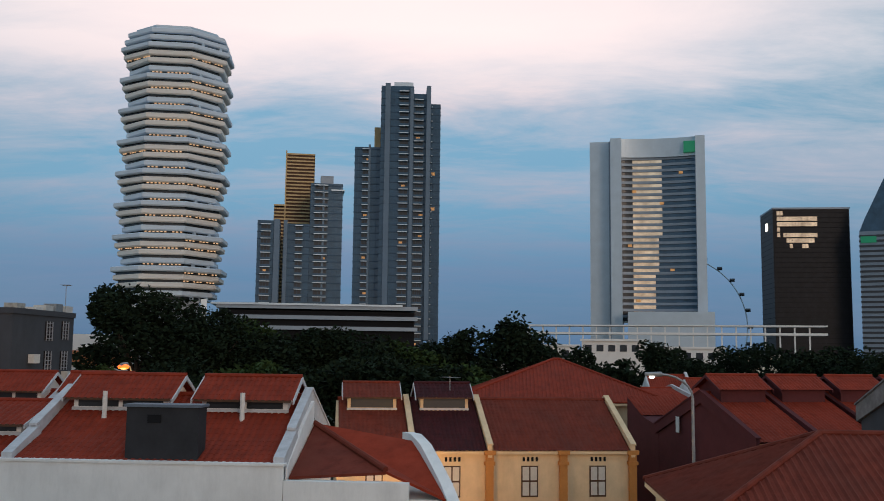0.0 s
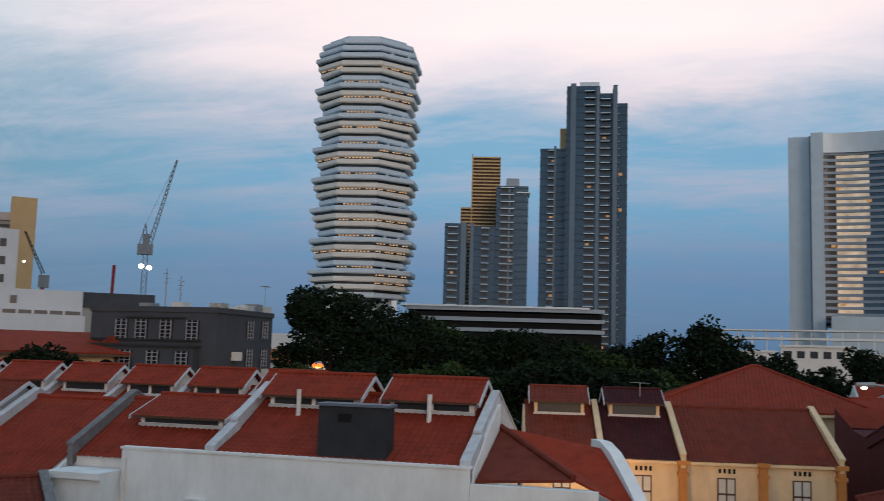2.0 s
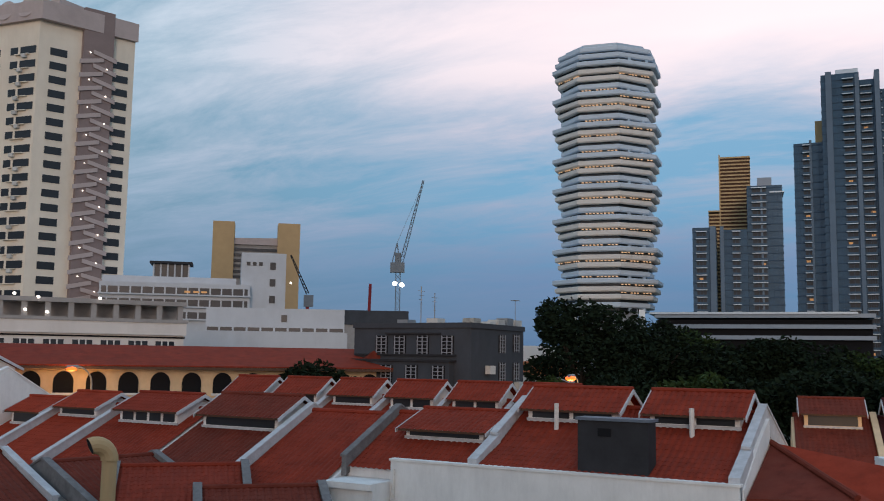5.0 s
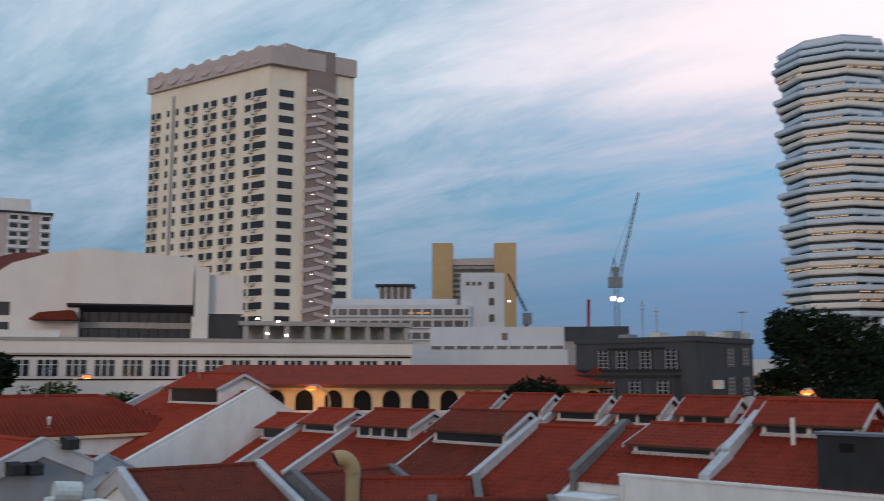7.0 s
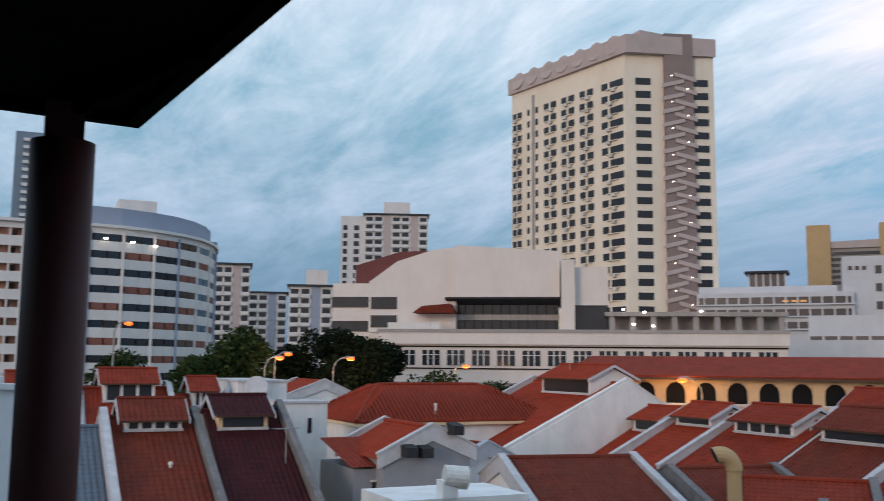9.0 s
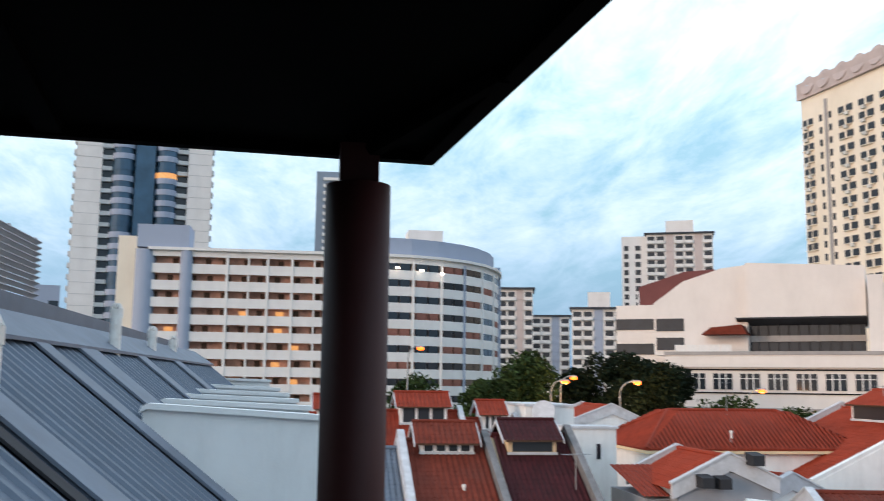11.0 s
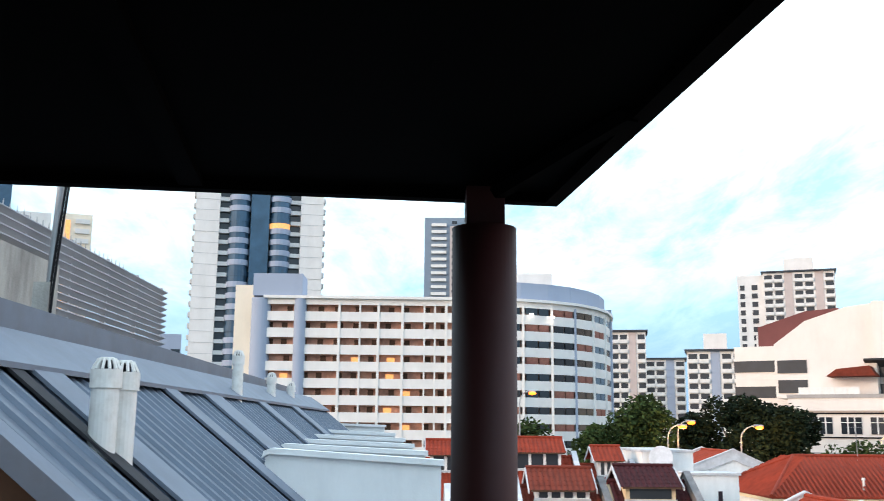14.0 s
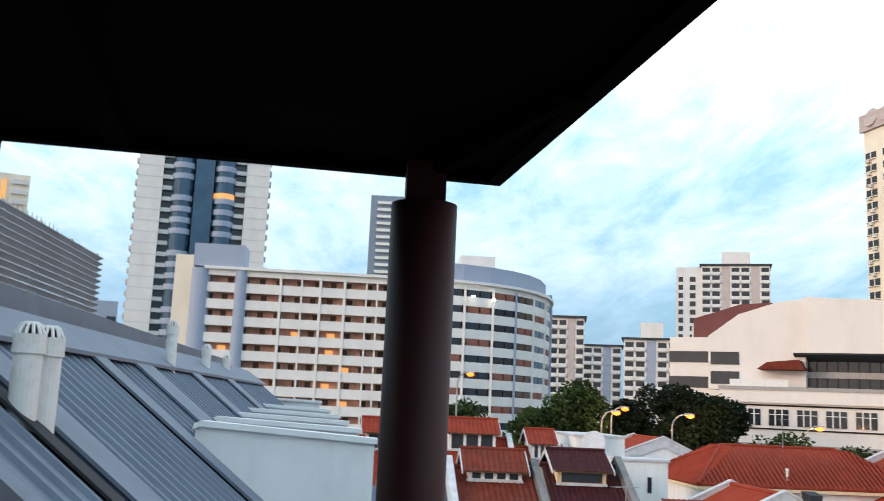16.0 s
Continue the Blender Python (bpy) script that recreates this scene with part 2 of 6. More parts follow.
M = {
    "tile": material("clay_roof_tile", (0.245, 0.032, 0.013), 0.8, spec=0.2, var=0.30, scale=1.6, stain=(0.12, 0.026, 0.018), stain_amount=0.55, stain_scale=0.8, bump=0.3),
    "tile_bright": material("bright_clay_tile", (0.285, 0.036, 0.013), 0.8, spec=0.2, var=0.25, scale=1.4, stain=(0.19, 0.04, 0.022), stain_amount=0.45, stain_scale=0.7, bump=0.3),
    "tile_brown": material("weathered_brown_tile", (0.165, 0.031, 0.017), 0.85, spec=0.2, var=0.3, scale=1.8, stain=(0.075, 0.032, 0.024), stain_amount=0.6, stain_scale=0.9, bump=0.3),
    "tile_dark": material("dark_maroon_tile", (0.050, 0.009, 0.011), 0.8, spec=0.2, var=0.3, scale=2.0, stain=(0.02, 0.008, 0.009), stain_amount=0.5, bump=0.3),
    "white": material("white_render", (0.84, 0.83, 0.81), 0.85, var=0.06, scale=0.8, stain=(0.42, 0.41, 0.40), stain_amount=0.35, stain_scale=0.9, streaks=0.25, bump=0.1),
    "coping": material("pale_coping_plaster", (0.56, 0.56, 0.58), 0.85, var=0.12, scale=2.5, stain=(0.30, 0.29, 0.28), stain_amount=0.5, stain_scale=1.5, bump=0.2),
    "coping_dark": material("mossy_coping_plaster", (0.20, 0.19, 0.19), 0.9, var=0.25, scale=2.5, stain=(0.09, 0.09, 0.08), stain_amount=0.5, stain_scale=1.5, bump=0.2),
    # cream paint with some street-lamp warmth put into its colour
    "cream": material("cream_plaster", (0.74, 0.55, 0.34), 0.85, var=0.08, scale=1.2, stain=(0.42, 0.30, 0.17), stain_amount=0.35, stain_scale=1.1, streaks=0.3),
    "ochre": material("ochre_pilaster_plaster", (0.52, 0.22, 0.06), 0.8, var=0.12, scale=2.0, stain=(0.25, 0.12, 0.05), stain_amount=0.35),
    "maroon": material("maroon_painted_wall", (0.11, 0.028, 0.030), 0.8, var=0.15, scale=0.7, stain=(0.06, 0.02, 0.02), stain_amount=0.4),
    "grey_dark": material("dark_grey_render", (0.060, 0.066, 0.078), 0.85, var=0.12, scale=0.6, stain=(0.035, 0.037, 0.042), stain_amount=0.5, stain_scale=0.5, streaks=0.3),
    "grey": material("grey_render", (0.30, 0.31, 0.34), 0.85, var=0.08, scale=0.8, stain=(0.2, 0.2, 0.21), stain_amount=0.35),
    "charcoal": material("charcoal_board", (0.032, 0.032, 0.036), 0.75, var=0.2, scale=1.5),
    "mall": material("off_white_panel", (0.74, 0.69, 0.65), 0.75, var=0.04, scale=0.3, stain=(0.46, 0.41, 0.38), stain_amount=0.3, stain_scale=0.25, streaks=0.3),
    "mall_grey": material("warm_grey_concrete", (0.36, 0.34, 0.33), 0.85, var=0.10, scale=0.6, stain=(0.22, 0.21, 0.2), stain_amount=0.4, stain_scale=0.5),
    "slab_cream": material("cream_tower_render", (0.84, 0.75, 0.62), 0.8, var=0.05, scale=0.2, stain=(0.50, 0.42, 0.30), stain_amount=0.3, stain_scale=0.15, streaks=0.3),
    "tower_mauve": material("mauve_grey_render", (0.50, 0.42, 0.40), 0.85, var=0.06, scale=0.3, stain=(0.25, 0.20, 0.19), stain_amount=0.3, stain_scale=0.2),
    "hdb_white": material("white_estate_paint", (0.74, 0.72, 0.70), 0.8, var=0.05, scale=0.3, stain=(0.50, 0.48, 0.46), stain_amount=0.3, stain_scale=0.3, streaks=0.3),
    "hdb_blue": material("blue_grey_estate_paint", (0.33, 0.38, 0.48), 0.8, var=0.06, scale=0.3, stain=(0.24, 0.28, 0.36), stain_amount=0.35, stain_scale=0.3),
    # the corridor lamps' warm glow is put into this wall colour
    "recess": material("warm_lit_corridor_wall", (0.62, 0.34, 0.25), 0.85, var=0.30, scale=0.4, stain=(0.12, 0.07, 0.06), stain_amount=0.7, stain_scale=0.30),
    "curtain": material("rose_curtain", (0.26, 0.11, 0.085), 0.85, var=0.4, scale=0.8),
    "pier": material("pier_paint", (0.52, 0.44, 0.42), 0.8, var=0.08, scale=0.5),
    "aluminium": material("silver_cladding", (0.46, 0.54, 0.61), 0.42, 0.35, var=0.07, scale=0.12),
    "aluminium_dark": material("grey_cladding", (0.20, 0.25, 0.31), 0.45, 0.3, var=0.08, scale=0.15),
    "glass_dark": material("dark_tinted_glazing", (0.020, 0.026, 0.034), 0.12, 0.0, var=0.3, scale=0.4),
    "cladding_fin": material("slate_cladding", (0.115, 0.165, 0.222), 0.5, 0.2, var=0.1, scale=0.1),
    "joint": material("pale_grey_joint", (0.52, 0.52, 0.52), 0.85, var=0.08, scale=0.3),
    "cladding_blue": material("blue_grey_cladding", (0.036, 0.074, 0.122), 0.5, 0.2, var=0.12, scale=0.1),
    "cream_panel": material("warm_white_cladding", (0.74, 0.70, 0.65), 0.6, var=0.05, scale=0.1),
    # darker than the tower render: shade inside the stair shaft, given as colour
    "stair_shade": material("shaded_stair_shaft", (0.27, 0.21, 0.20), 0.85, var=0.08, scale=0.3),
    "black_glazing": material("black_curtain_glazing", (0.008, 0.008, 0.011), 0.5, 0.0, var=0.4, scale=0.2),
    "glass_blue": material("blue_tinted_glazing", (0.036, 0.084, 0.138), 0.15, 0.30, var=0.25, scale=0.25),
    "glass_mirror": material("reflective_glazing", (0.80, 0.68, 0.52), 0.07, 0.95, var=0.35, scale=0.12, bump=0.5, bscale=0.35),
    "tower_blue": material("pale_blue_panel", (0.58, 0.66, 0.74), 0.6, var=0.06, scale=0.1),
    "pale_paint": material("pale_grey_paint", (0.56, 0.58, 0.61), 0.8, var=0.06, scale=0.3, stain=(0.40, 0.41, 0.43), stain_amount=0.35, stain_scale=0.3, streaks=0.3),
    "slat": material("pale_grey_louvre", (0.38, 0.40, 0.43), 0.6, var=0.12, scale=1.0),
    "gold": material("gold_screen_metal", (0.46, 0.33, 0.17), 0.5, 0.2, var=0.15, scale=0.4),
    "tan": material("tan_concrete", (0.52, 0.36, 0.19), 0.8, var=0.08, scale=0.15),
    "metal_roof": material("blue_grey_metal_sheet", (0.118, 0.148, 0.190), 0.5, 0.2, var=0.16, scale=1.2, stain=(0.090, 0.105, 0.130), stain_amount=0.5, stain_scale=1.8),
    "metal_trim": material("grey_flashing", (0.150, 0.178, 0.222), 0.55, 0.2, var=0.12, scale=2.0, stain=(0.14, 0.14, 0.15), stain_amount=0.4, stain_scale=3.0),
    "pvc": material("white_pvc_pipe", (0.74, 0.72, 0.68), 0.45, var=0.05, scale=5.0, stain=(0.40, 0.34, 0.27), stain_amount=0.5, stain_scale=6.0),
    "concrete": material("stained_concrete", (0.42, 0.40, 0.36), 0.9, var=0.12, scale=1.5, stain=(0.10, 0.09, 0.08), stain_amount=0.75, stain_scale=2.2, streaks=0.25, bump=0.3),
    "steel_dark": material("dark_brown_painted_steel", (0.040, 0.009, 0.009), 0.6, spec=0.25, var=0.2, scale=6.0, stain=(0.02, 0.012, 0.012), stain_amount=0.5, stain_scale=3.0),
    "glass_deep": material("dim_glass_and_shade", (0.022, 0.024, 0.030), 0.35, spec=0.25, var=0.5, scale=0.15),
    # near-zero black: the canopy's underside shade is put into this colour
    "soffit": material("shade_black_soffit", (0.0011, 0.0011, 0.0014), 0.85, spec=0.02, var=0.2, scale=3.0),
    "steel": material("galvanised_steel", (0.30, 0.31, 0.32), 0.5, 0.5, var=0.15, scale=4.0),
    "black": material("black_gap_and_shade", (0.010, 0.010, 0.012), 0.9, var=0.1, scale=3.0),
    "frame": material("white_window_frame", (0.70, 0.69, 0.67), 0.6, var=0.05, scale=3.0),
    "frame_dark": material("dark_timber_frame", (0.10, 0.055, 0.035), 0.7, var=0.2, scale=5.0),
    "shutter": material("pale_shutter_leaf", (0.60, 0.56, 0.50), 0.7, var=0.06, scale=4.0),
    "aircon": material("air_conditioner_casing", (0.58, 0.57, 0.54), 0.6, var=0.10, scale=5.0, random_=0.15),
    "lit": material("lit_window", (0.30, 0.20, 0.10), 0.5, var=0.4, scale=2.0, emit=(1.0, 0.45, 0.14), strength=0.38),
    "lit_strip": material("lit_office_ceiling", (0.4, 0.3, 0.2), 0.5, var=0.4, scale=0.7, emit=(1.0, 0.58, 0.28), strength=0.8),
    "lamp_white": material("white_lamp_face", (0.8, 0.8, 0.8), 0.4, var=0.02, emit=(1.0, 0.88, 0.70), strength=4.0),
    "lamp_orange": material("sodium_lamp_bulb", (0.35, 0.14, 0.04), 0.4, var=0.02, emit=(1.0, 0.11, 0.007), strength=2.6),
    "sign_green": material("green_sign_face", (0.02, 0.16, 0.10), 0.5, var=0.1, emit=(0.05, 0.6, 0.25), strength=0.15),
    "sign_blue": material("blue_sign_face", (0.05, 0.2, 0.7), 0.5, var=0.1, emit=(0.2, 0.5, 1.0), strength=2.0),
    "crane_red": material("red_painted_steel", (0.22, 0.025, 0.03), 0.5, var=0.1, scale=0.5),
    "crane_grey": material("grey_painted_lattice", (0.16, 0.19, 0.22), 0.5, var=0.15, scale=0.5),
    "yellow": material("yellow_plaster", (0.62, 0.36, 0.06), 0.8, var=0.1, scale=1.0),
    "terracotta_wall": material("brick_red_panel", (0.15, 0.052, 0.048), 0.8, var=0.12, scale=0.4, stain=(0.12, 0.04, 0.035), stain_amount=0.4),
    "bark": material("tree_bark", (0.055, 0.042, 0.032), 0.9, var=0.3, scale=6.0, bump=0.5),
    "leaf": material("dark_foliage", (0.012, 0.020, 0.011), 0.8, spec=0.05, var=0.35, scale=0.5, island=0.45),
    "leaf_light": material("green_foliage", (0.030, 0.050, 0.017), 0.8, spec=0.05, var=0.35, scale=0.5, island=0.45),
    "asphalt": material("asphalt", (0.05, 0.05, 0.052), 0.9, var=0.25, scale=0.8, stain=(0.035, 0.035, 0.035), stain_amount=0.5, stain_scale=0.2),
    "far_land": material("built_up_distance", (0.06, 0.075, 0.06), 0.95, var=0.4, scale=0.05),
    "orange_net": material("faded_orange_panel", (0.45, 0.17, 0.07), 0.85, var=0.2, scale=0.5),
}

# ---------------------------------------------------------------- mesh helpers


def mesh_of(name, bm, mat):
    me = bpy.data.meshes.new(name)
    bm.normal_update()
    bm.to_mesh(me)
    bm.free()
    me.materials.append(M[mat])
    return me


def raw_mesh(name, verts, faces, mat, smooth=False):
    me = bpy.data.meshes.new(name)
    me.from_pydata([tuple(v) for v in verts], [], faces)
    me.materials.append(M[mat])
    if smooth:
        me.polygons.foreach_set("use_smooth", [True] * len(me.polygons))
    me.update()
    return me


def part(name, bm, mat, parent, label=""):
    me = bm if isinstance(bm, bpy.types.Mesh) else mesh_of(name, bm, mat)
    ob = new(name, me)
    ob.parent = parent
    if label:
        ob["label"] = label
    return ob


def thing(name, label, category, x=0.0, y=0.0, z=0.0, turn=0.0, group="", kind=""):
    ob = tagged(new(name), label, category, group, kind)
    ob.matrix_basis = pose(x, y, z, 0, 0, turn)
    return ob


def solo(name, bm, mat, label, category, x=0.0, y=0.0, z=0.0, turn=0.0, group="", kind=""):
    me = bm if isinstance(bm, bpy.types.Mesh) else mesh_of(name, bm, mat)
    ob = tagged(new(name, me), label, category, group, kind)
    ob.matrix_basis = pose(x, y, z, 0, 0, turn)
    return ob


def box(bm, x0, y0, z0, x1, y1, z1):
    v = [bm.verts.new((x, y, z)) for z in (z0, z1) for x, y in ((x0, y0), (x1, y0), (x1, y1), (x0, y1))]
    for f in ((3, 2, 1, 0), (4, 5, 6, 7), (0, 1, 5, 4), (1, 2, 6, 5), (2, 3, 7, 6), (3, 0, 4, 7)):
        bm.faces.new([v[i] for i in f])
    return bm


def boxes(*dims):
    bm = bmesh.new()
    for d in dims:
        box(bm, *d)
    return bm


def prism(bm, outline, z0, z1):
    """An upright prism on a plan outline (counterclockwise)."""
    lo, hi = ([bm.verts.new((x, y, z)) for x, y in outline] for z in (z0, z1))
    n = len(outline)
    bm.faces.new(lo[::-1]), bm.faces.new(hi)
    for i in range(n):
        bm.faces.new((lo[i], lo[(i + 1) % n], hi[(i + 1) % n], hi[i]))
    return bm


def slice_y(bm, profile, y0, y1):
    """A solid with an x-z profile, drawn out along y."""
    a, b = ([bm.verts.new((x, y, z)) for x, z in profile] for y in (y0, y1))
    n = len(profile)
    bm.faces.new(a), bm.faces.new(b[::-1])
    for i in range(n):
        bm.faces.new((a[(i + 1) % n], a[i], b[i], b[(i + 1) % n]))
    bmesh.ops.recalc_face_normals(bm, faces=bm.faces)
    return bm


def slice_x(bm, profile, x0, x1):
    """A solid with a y-z profile, drawn out along x."""
    a, b = ([bm.verts.new((x, y, z)) for y, z in profile] for x in (x0, x1))
    n = len(profile)
    bm.faces.new(a), bm.faces.new(b[::-1])
    for i in range(n):
        bm.faces.new((a[(i + 1) % n], a[i], b[i], b[(i + 1) % n]))
    bmesh.ops.recalc_face_normals(bm, faces=bm.faces)
    return bm


def tube(bm, a, b, r0, r1=None, n=8):
    """A round bar from a to b."""
    a, b = Vector(a), Vector(b)
    r1 = r0 if r1 is None else r1
    q = (b - a).to_track_quat("Z", "Y")
    rings = []
    for p, r in ((a, r0), (b, r1)):
        rings.append([bm.verts.new(p + q @ Vector((r * math.cos(k * math.tau / n), r * math.sin(k * math.tau / n), 0))) for k in range(n)])
    lo, hi = rings
    for i in range(n):
        bm.faces.new((lo[i], lo[(i + 1) % n], hi[(i + 1) % n], hi[i]))
    bm.faces.new(lo[::-1]), bm.faces.new(hi)
    return bm


def tiles(o, across, down, mat, name="tile_courses", pitch=0.27, course=0.36, rise=0.045):
    """A slope of pantiles: rolls run down the slope, courses overlap. o: top corner; across, down: the two edges."""
    o, across, down = Vector(o), Vector(across), Vector(down)
    w, h = across.length, down.length
    nx, ny = max(2, round(w / pitch)) * 4, max(1, round(h / course))
    a, d = across / nx, down / ny
    n = across.cross(down).normalized()
    if n.z < 0:
        n = -n
    verts, faces = [], []
    roll = (0.0, 0.8, 1.0, 0.35)
    for j in range(ny):
        for k, lift in ((0, 0.0), (1, 0.010)):
            for i in range(nx + 1):
                verts.append(o + a * i + d * (j + k) + n * (rise * roll[i % 4] + lift))
        r = 2 * j * (nx + 1)
        for i in range(nx):
            faces.append((r + i, r + i + 1, r + nx + 2 + i, r + nx + 1 + i))
        if j:
            for i in range(nx):
                faces.append((r - nx - 1 + i, r - nx + i, r + 1 + i, r + i))
    return raw_mesh(name, verts, faces, mat)


def slope_poly(pts, mat, thick=0.10, name="roof_slope"):
    """A thick flat sheet on a plane outline."""
    bm = bmesh.new()
    top = [bm.verts.new(p) for p in pts]
    f = bm.faces.new(top)
    f.normal_update()
    if f.normal.z < 0:
        bmesh.ops.reverse_faces(bm, faces=[f])
    low = [bm.verts.new((p[0], p[1], p[2] - thick)) for p in pts]
    g = bm.faces.new(low)
    g.normal_update()
    if g.normal.z > 0:
        bmesh.ops.reverse_faces(bm, faces=[g])
    n = len(pts)
    for i in range(n):
        bm.faces.new((top[i], low[i], low[(i + 1) % n], top[(i + 1) % n]))
    bmesh.ops.recalc_face_normals(bm, faces=bm.faces)
    return mesh_of(name, bm, mat)

# ---------------------------------------------------------------- ground
solo("ground", boxes((-2600, -2600, -0.5, 2600, 2600, 0.0)), "far_land", "dark built-up land that reaches the horizon", "ground", kind="structure")
solo("road", boxes((14.0, -60, 0.004, 22.0, 34, 0.03)), "asphalt", "asphalt back lane between the terraces", "road", kind="structure")
solo("road", boxes((-40, 78, 0.004, 100, 90, 0.03)), "asphalt", "asphalt street in front of the estate", "road", kind="structure")

# ---------------------------------------------------------------- shop houses


def slope_z(x, a, b, zr, zw, ze):
    return zr + (zw - zr) * (-x / a) if x < 0 else zr + (ze - zr) * (x / b)


def terrace(label, x, y, w, zr, a, b, zw, ze, turn=0.0, tile="tile", wall="white", lo="coping", hi="coping", jacks=(), kick=None, proud=0.32, east=True):
    """A terrace house: ridge along its own y from 0 to w; slopes fall a metres to -x and b metres to +x.
    jacks: rows of (y0, y1, half depth, eaves height, rise, windows)."""
    house = thing("shophouse", label, "house", x, y, 0, turn, group="shophouses")
    bm = slice_y(bmesh.new(), ((-a, 0), (b, 0), (b, ze - 0.12), (0, zr - 0.12), (-a, zw - 0.12)), 0.02, w - 0.02)
    part("wall", bm, wall, house)
    part("roof", tiles((0, 0.15, zr), (0, w - 0.3, 0), (-a - 0.25, 0, (zw - zr) * (a + 0.25) / a), tile), tile, house)
    if east:
        part("roof", tiles((0, 0.15, zr), (0, w - 0.3, 0), (b + 0.25, 0, (ze - zr) * (b + 0.25) / b), tile), tile, house)
    part("ridge_cap", tube(bmesh.new(), (0, 0.1, zr + 0.02), (0, w - 0.1, zr + 0.02), 0.13), tile, house)
    for at, mat in ((0.0, lo), (w, hi)):
        if not mat:
            continue
        top = ((-a - 0.3, zw + proud), (0, zr + proud), (b + 0.3, ze + proud))
        prof = [(-a - 0.3, zw - 0.5), (b + 0.3, ze - 0.5), top[2], top[1], top[0]]
        prof.insert(1, (0, zr - 0.6))
        part("coping", slice_y(bmesh.new(), [(px_, pz) for px_, pz in prof], at - 0.12, at + 0.12), mat, house)
        cap = [(-a - 0.36, zw + proud - 0.02), (0, zr + proud), (b + 0.36, ze + proud - 0.02), (b + 0.36, ze + proud + 0.07), (0, zr + proud + 0.09), (-a - 0.36, zw + proud + 0.07)]
        part("coping_cap", slice_y(bmesh.new(), cap, at - 0.17, at + 0.17), mat, house)
    for y0, y1, half, ez, rise, panes in jacks:
        jack_roof(house, y0, y1, half, ez, rise, panes, tile, wall, lambda q: slope_z(q, a, b, zr, zw, ze))
    return house


def jack_roof(house, y0, y1, half, ez, rise, panes, tile, wall, floor):
    """The small raised roof over the ridge, with a strip of windows below its eaves."""
    zb = floor(-half) - 0.1
    over, side = 0.38, 0.30
    prof = ((-half, zb), (half, floor(half) - 0.1), (half, ez), (0, ez + rise * half / (half + over)), (-half, ez))
    part("jack_wall", slice_y(bmesh.new(), prof, y0, y1), wall, house)
    for s in (-1, 1):
        part("jack_roof", tiles((0, y0 - side, ez + rise), (0, y1 - y0 + 2 * side, 0), (s * (half + over), 0, -rise - 0.06), tile), tile, house)
    part("ridge_cap", tube(bmesh.new(), (0, y0 - side, ez + rise + 0.03), (0, y1 + side, ez + rise + 0.03), 0.10), tile, house)
    for at in (y0 - side - 0.03, y1 + side):
        e = ez - 0.06
        prof = ((-half - over, e - 0.14), (0, ez + rise - 0.16), (half + over, e - 0.14), (half + over, e + 0.03), (0, ez + rise + 0.02), (-half - over, e + 0.03))
        part("bargeboard", slice_y(bmesh.new(), prof, at, at + 0.05), "coping" if wall != "maroon" else "maroon", house)
    if panes:
        z0, z1 = zb + 0.28, ez - 0.12
        step = (y1 - y0 - 0.2) / panes
        for k in range(panes):
            a0 = y0 + 0.1 + k * step
            part("window", boxes((-half - 0.012, a0 + 0.09, z0, -half + 0.05, a0 + step - 0.09, z1)), "glass_deep", house)
        bm = boxes((-half - 0.07, y0 - 0.05, z0 - 0.14, -half + 0.02, y1 + 0.05, z0 - 0.02))
        part("window_sill", bm, "coping", house)
        part("eaves_board", boxes((-half - over + 0.02, y0 - 0.2, ez - 0.12, -half - over + 0.07, y1 + 0.2, ez - 0.02)), "frame_dark", house)


# the long row: ridge runs north, roofs fall to the lane
first = terrace("wide shophouse with two jack roofs and orange pantiles", 39.0, 7.6, 10.1, 11.55, 2.8, 5.5, 10.15, 8.9,
                lo="coping", hi="coping", tile="tile",
                jacks=((0.6, 4.1, 1.25, 11.5, 0.85, 2), (5.5, 9.4, 1.25, 11.5, 0.85, 2)))
low = tiles((-2.9, 0.15, 10.1), (0, 9.8, 0), (-2.1, 0, -0.75), "tile")
part("lower_roof", low, "tile", first)
for at in (0.0, 10.1):
    part("coping", slice_y(bmesh.new(), ((-2.8, 9.6), (-5.0, 8.8), (-5.0, 9.62), (-2.9, 10.5)), at - 0.2, at + 0.2), "coping", first)
for at in (7.9, 2.3):
    part("vent_pipe", tube(bmesh.new(), (-1.75, at, 10.6), (-1.75, at, 11.75), 0.10), "pvc", first)

terrace("orange tiled shophouse with a long low jack roof", 38.3, 17.9, 6.0, 11.0, 3.95, 5.5, 9.02, 8.4, lo=None, hi="coping_dark", jacks=((0.5, 4.3, 2.0, 10.5, 0.75, 1),))
terrace("orange tiled shophouse with a plain roof", 38.2, 24.0, 4.9, 10.9, 5.6, 5.5, 8.1, 8.2, lo=None, hi="coping")
terrace("shophouse with a wide brown jack roof", 38.0, 29.0, 6.1, 10.7, 5.6, 5.5, 7.9, 8.0, lo=None, hi=None, jacks=((0.5, 5.3, 1.6, 10.62, 0.95, 1),), tile="tile_brown")
terrace("shophouse with a white-framed four-light jack roof", 38.0, 35.1, 6.3, 10.7, 5.6, 5.5, 7.9, 8.0, lo=None, hi="coping", jacks=((1.0, 5.2, 1.6, 10.65, 0.8, 4),))
terrace("narrow bright-tiled shophouse with a small jack roof", 38.0, 41.5, 4.6, 10.7, 5.6, 5.5, 7.9, 8.0, lo=None, hi="coping", jacks=((0.9, 3.9, 1.4, 10.6, 0.75, 1),), tile="tile_bright")
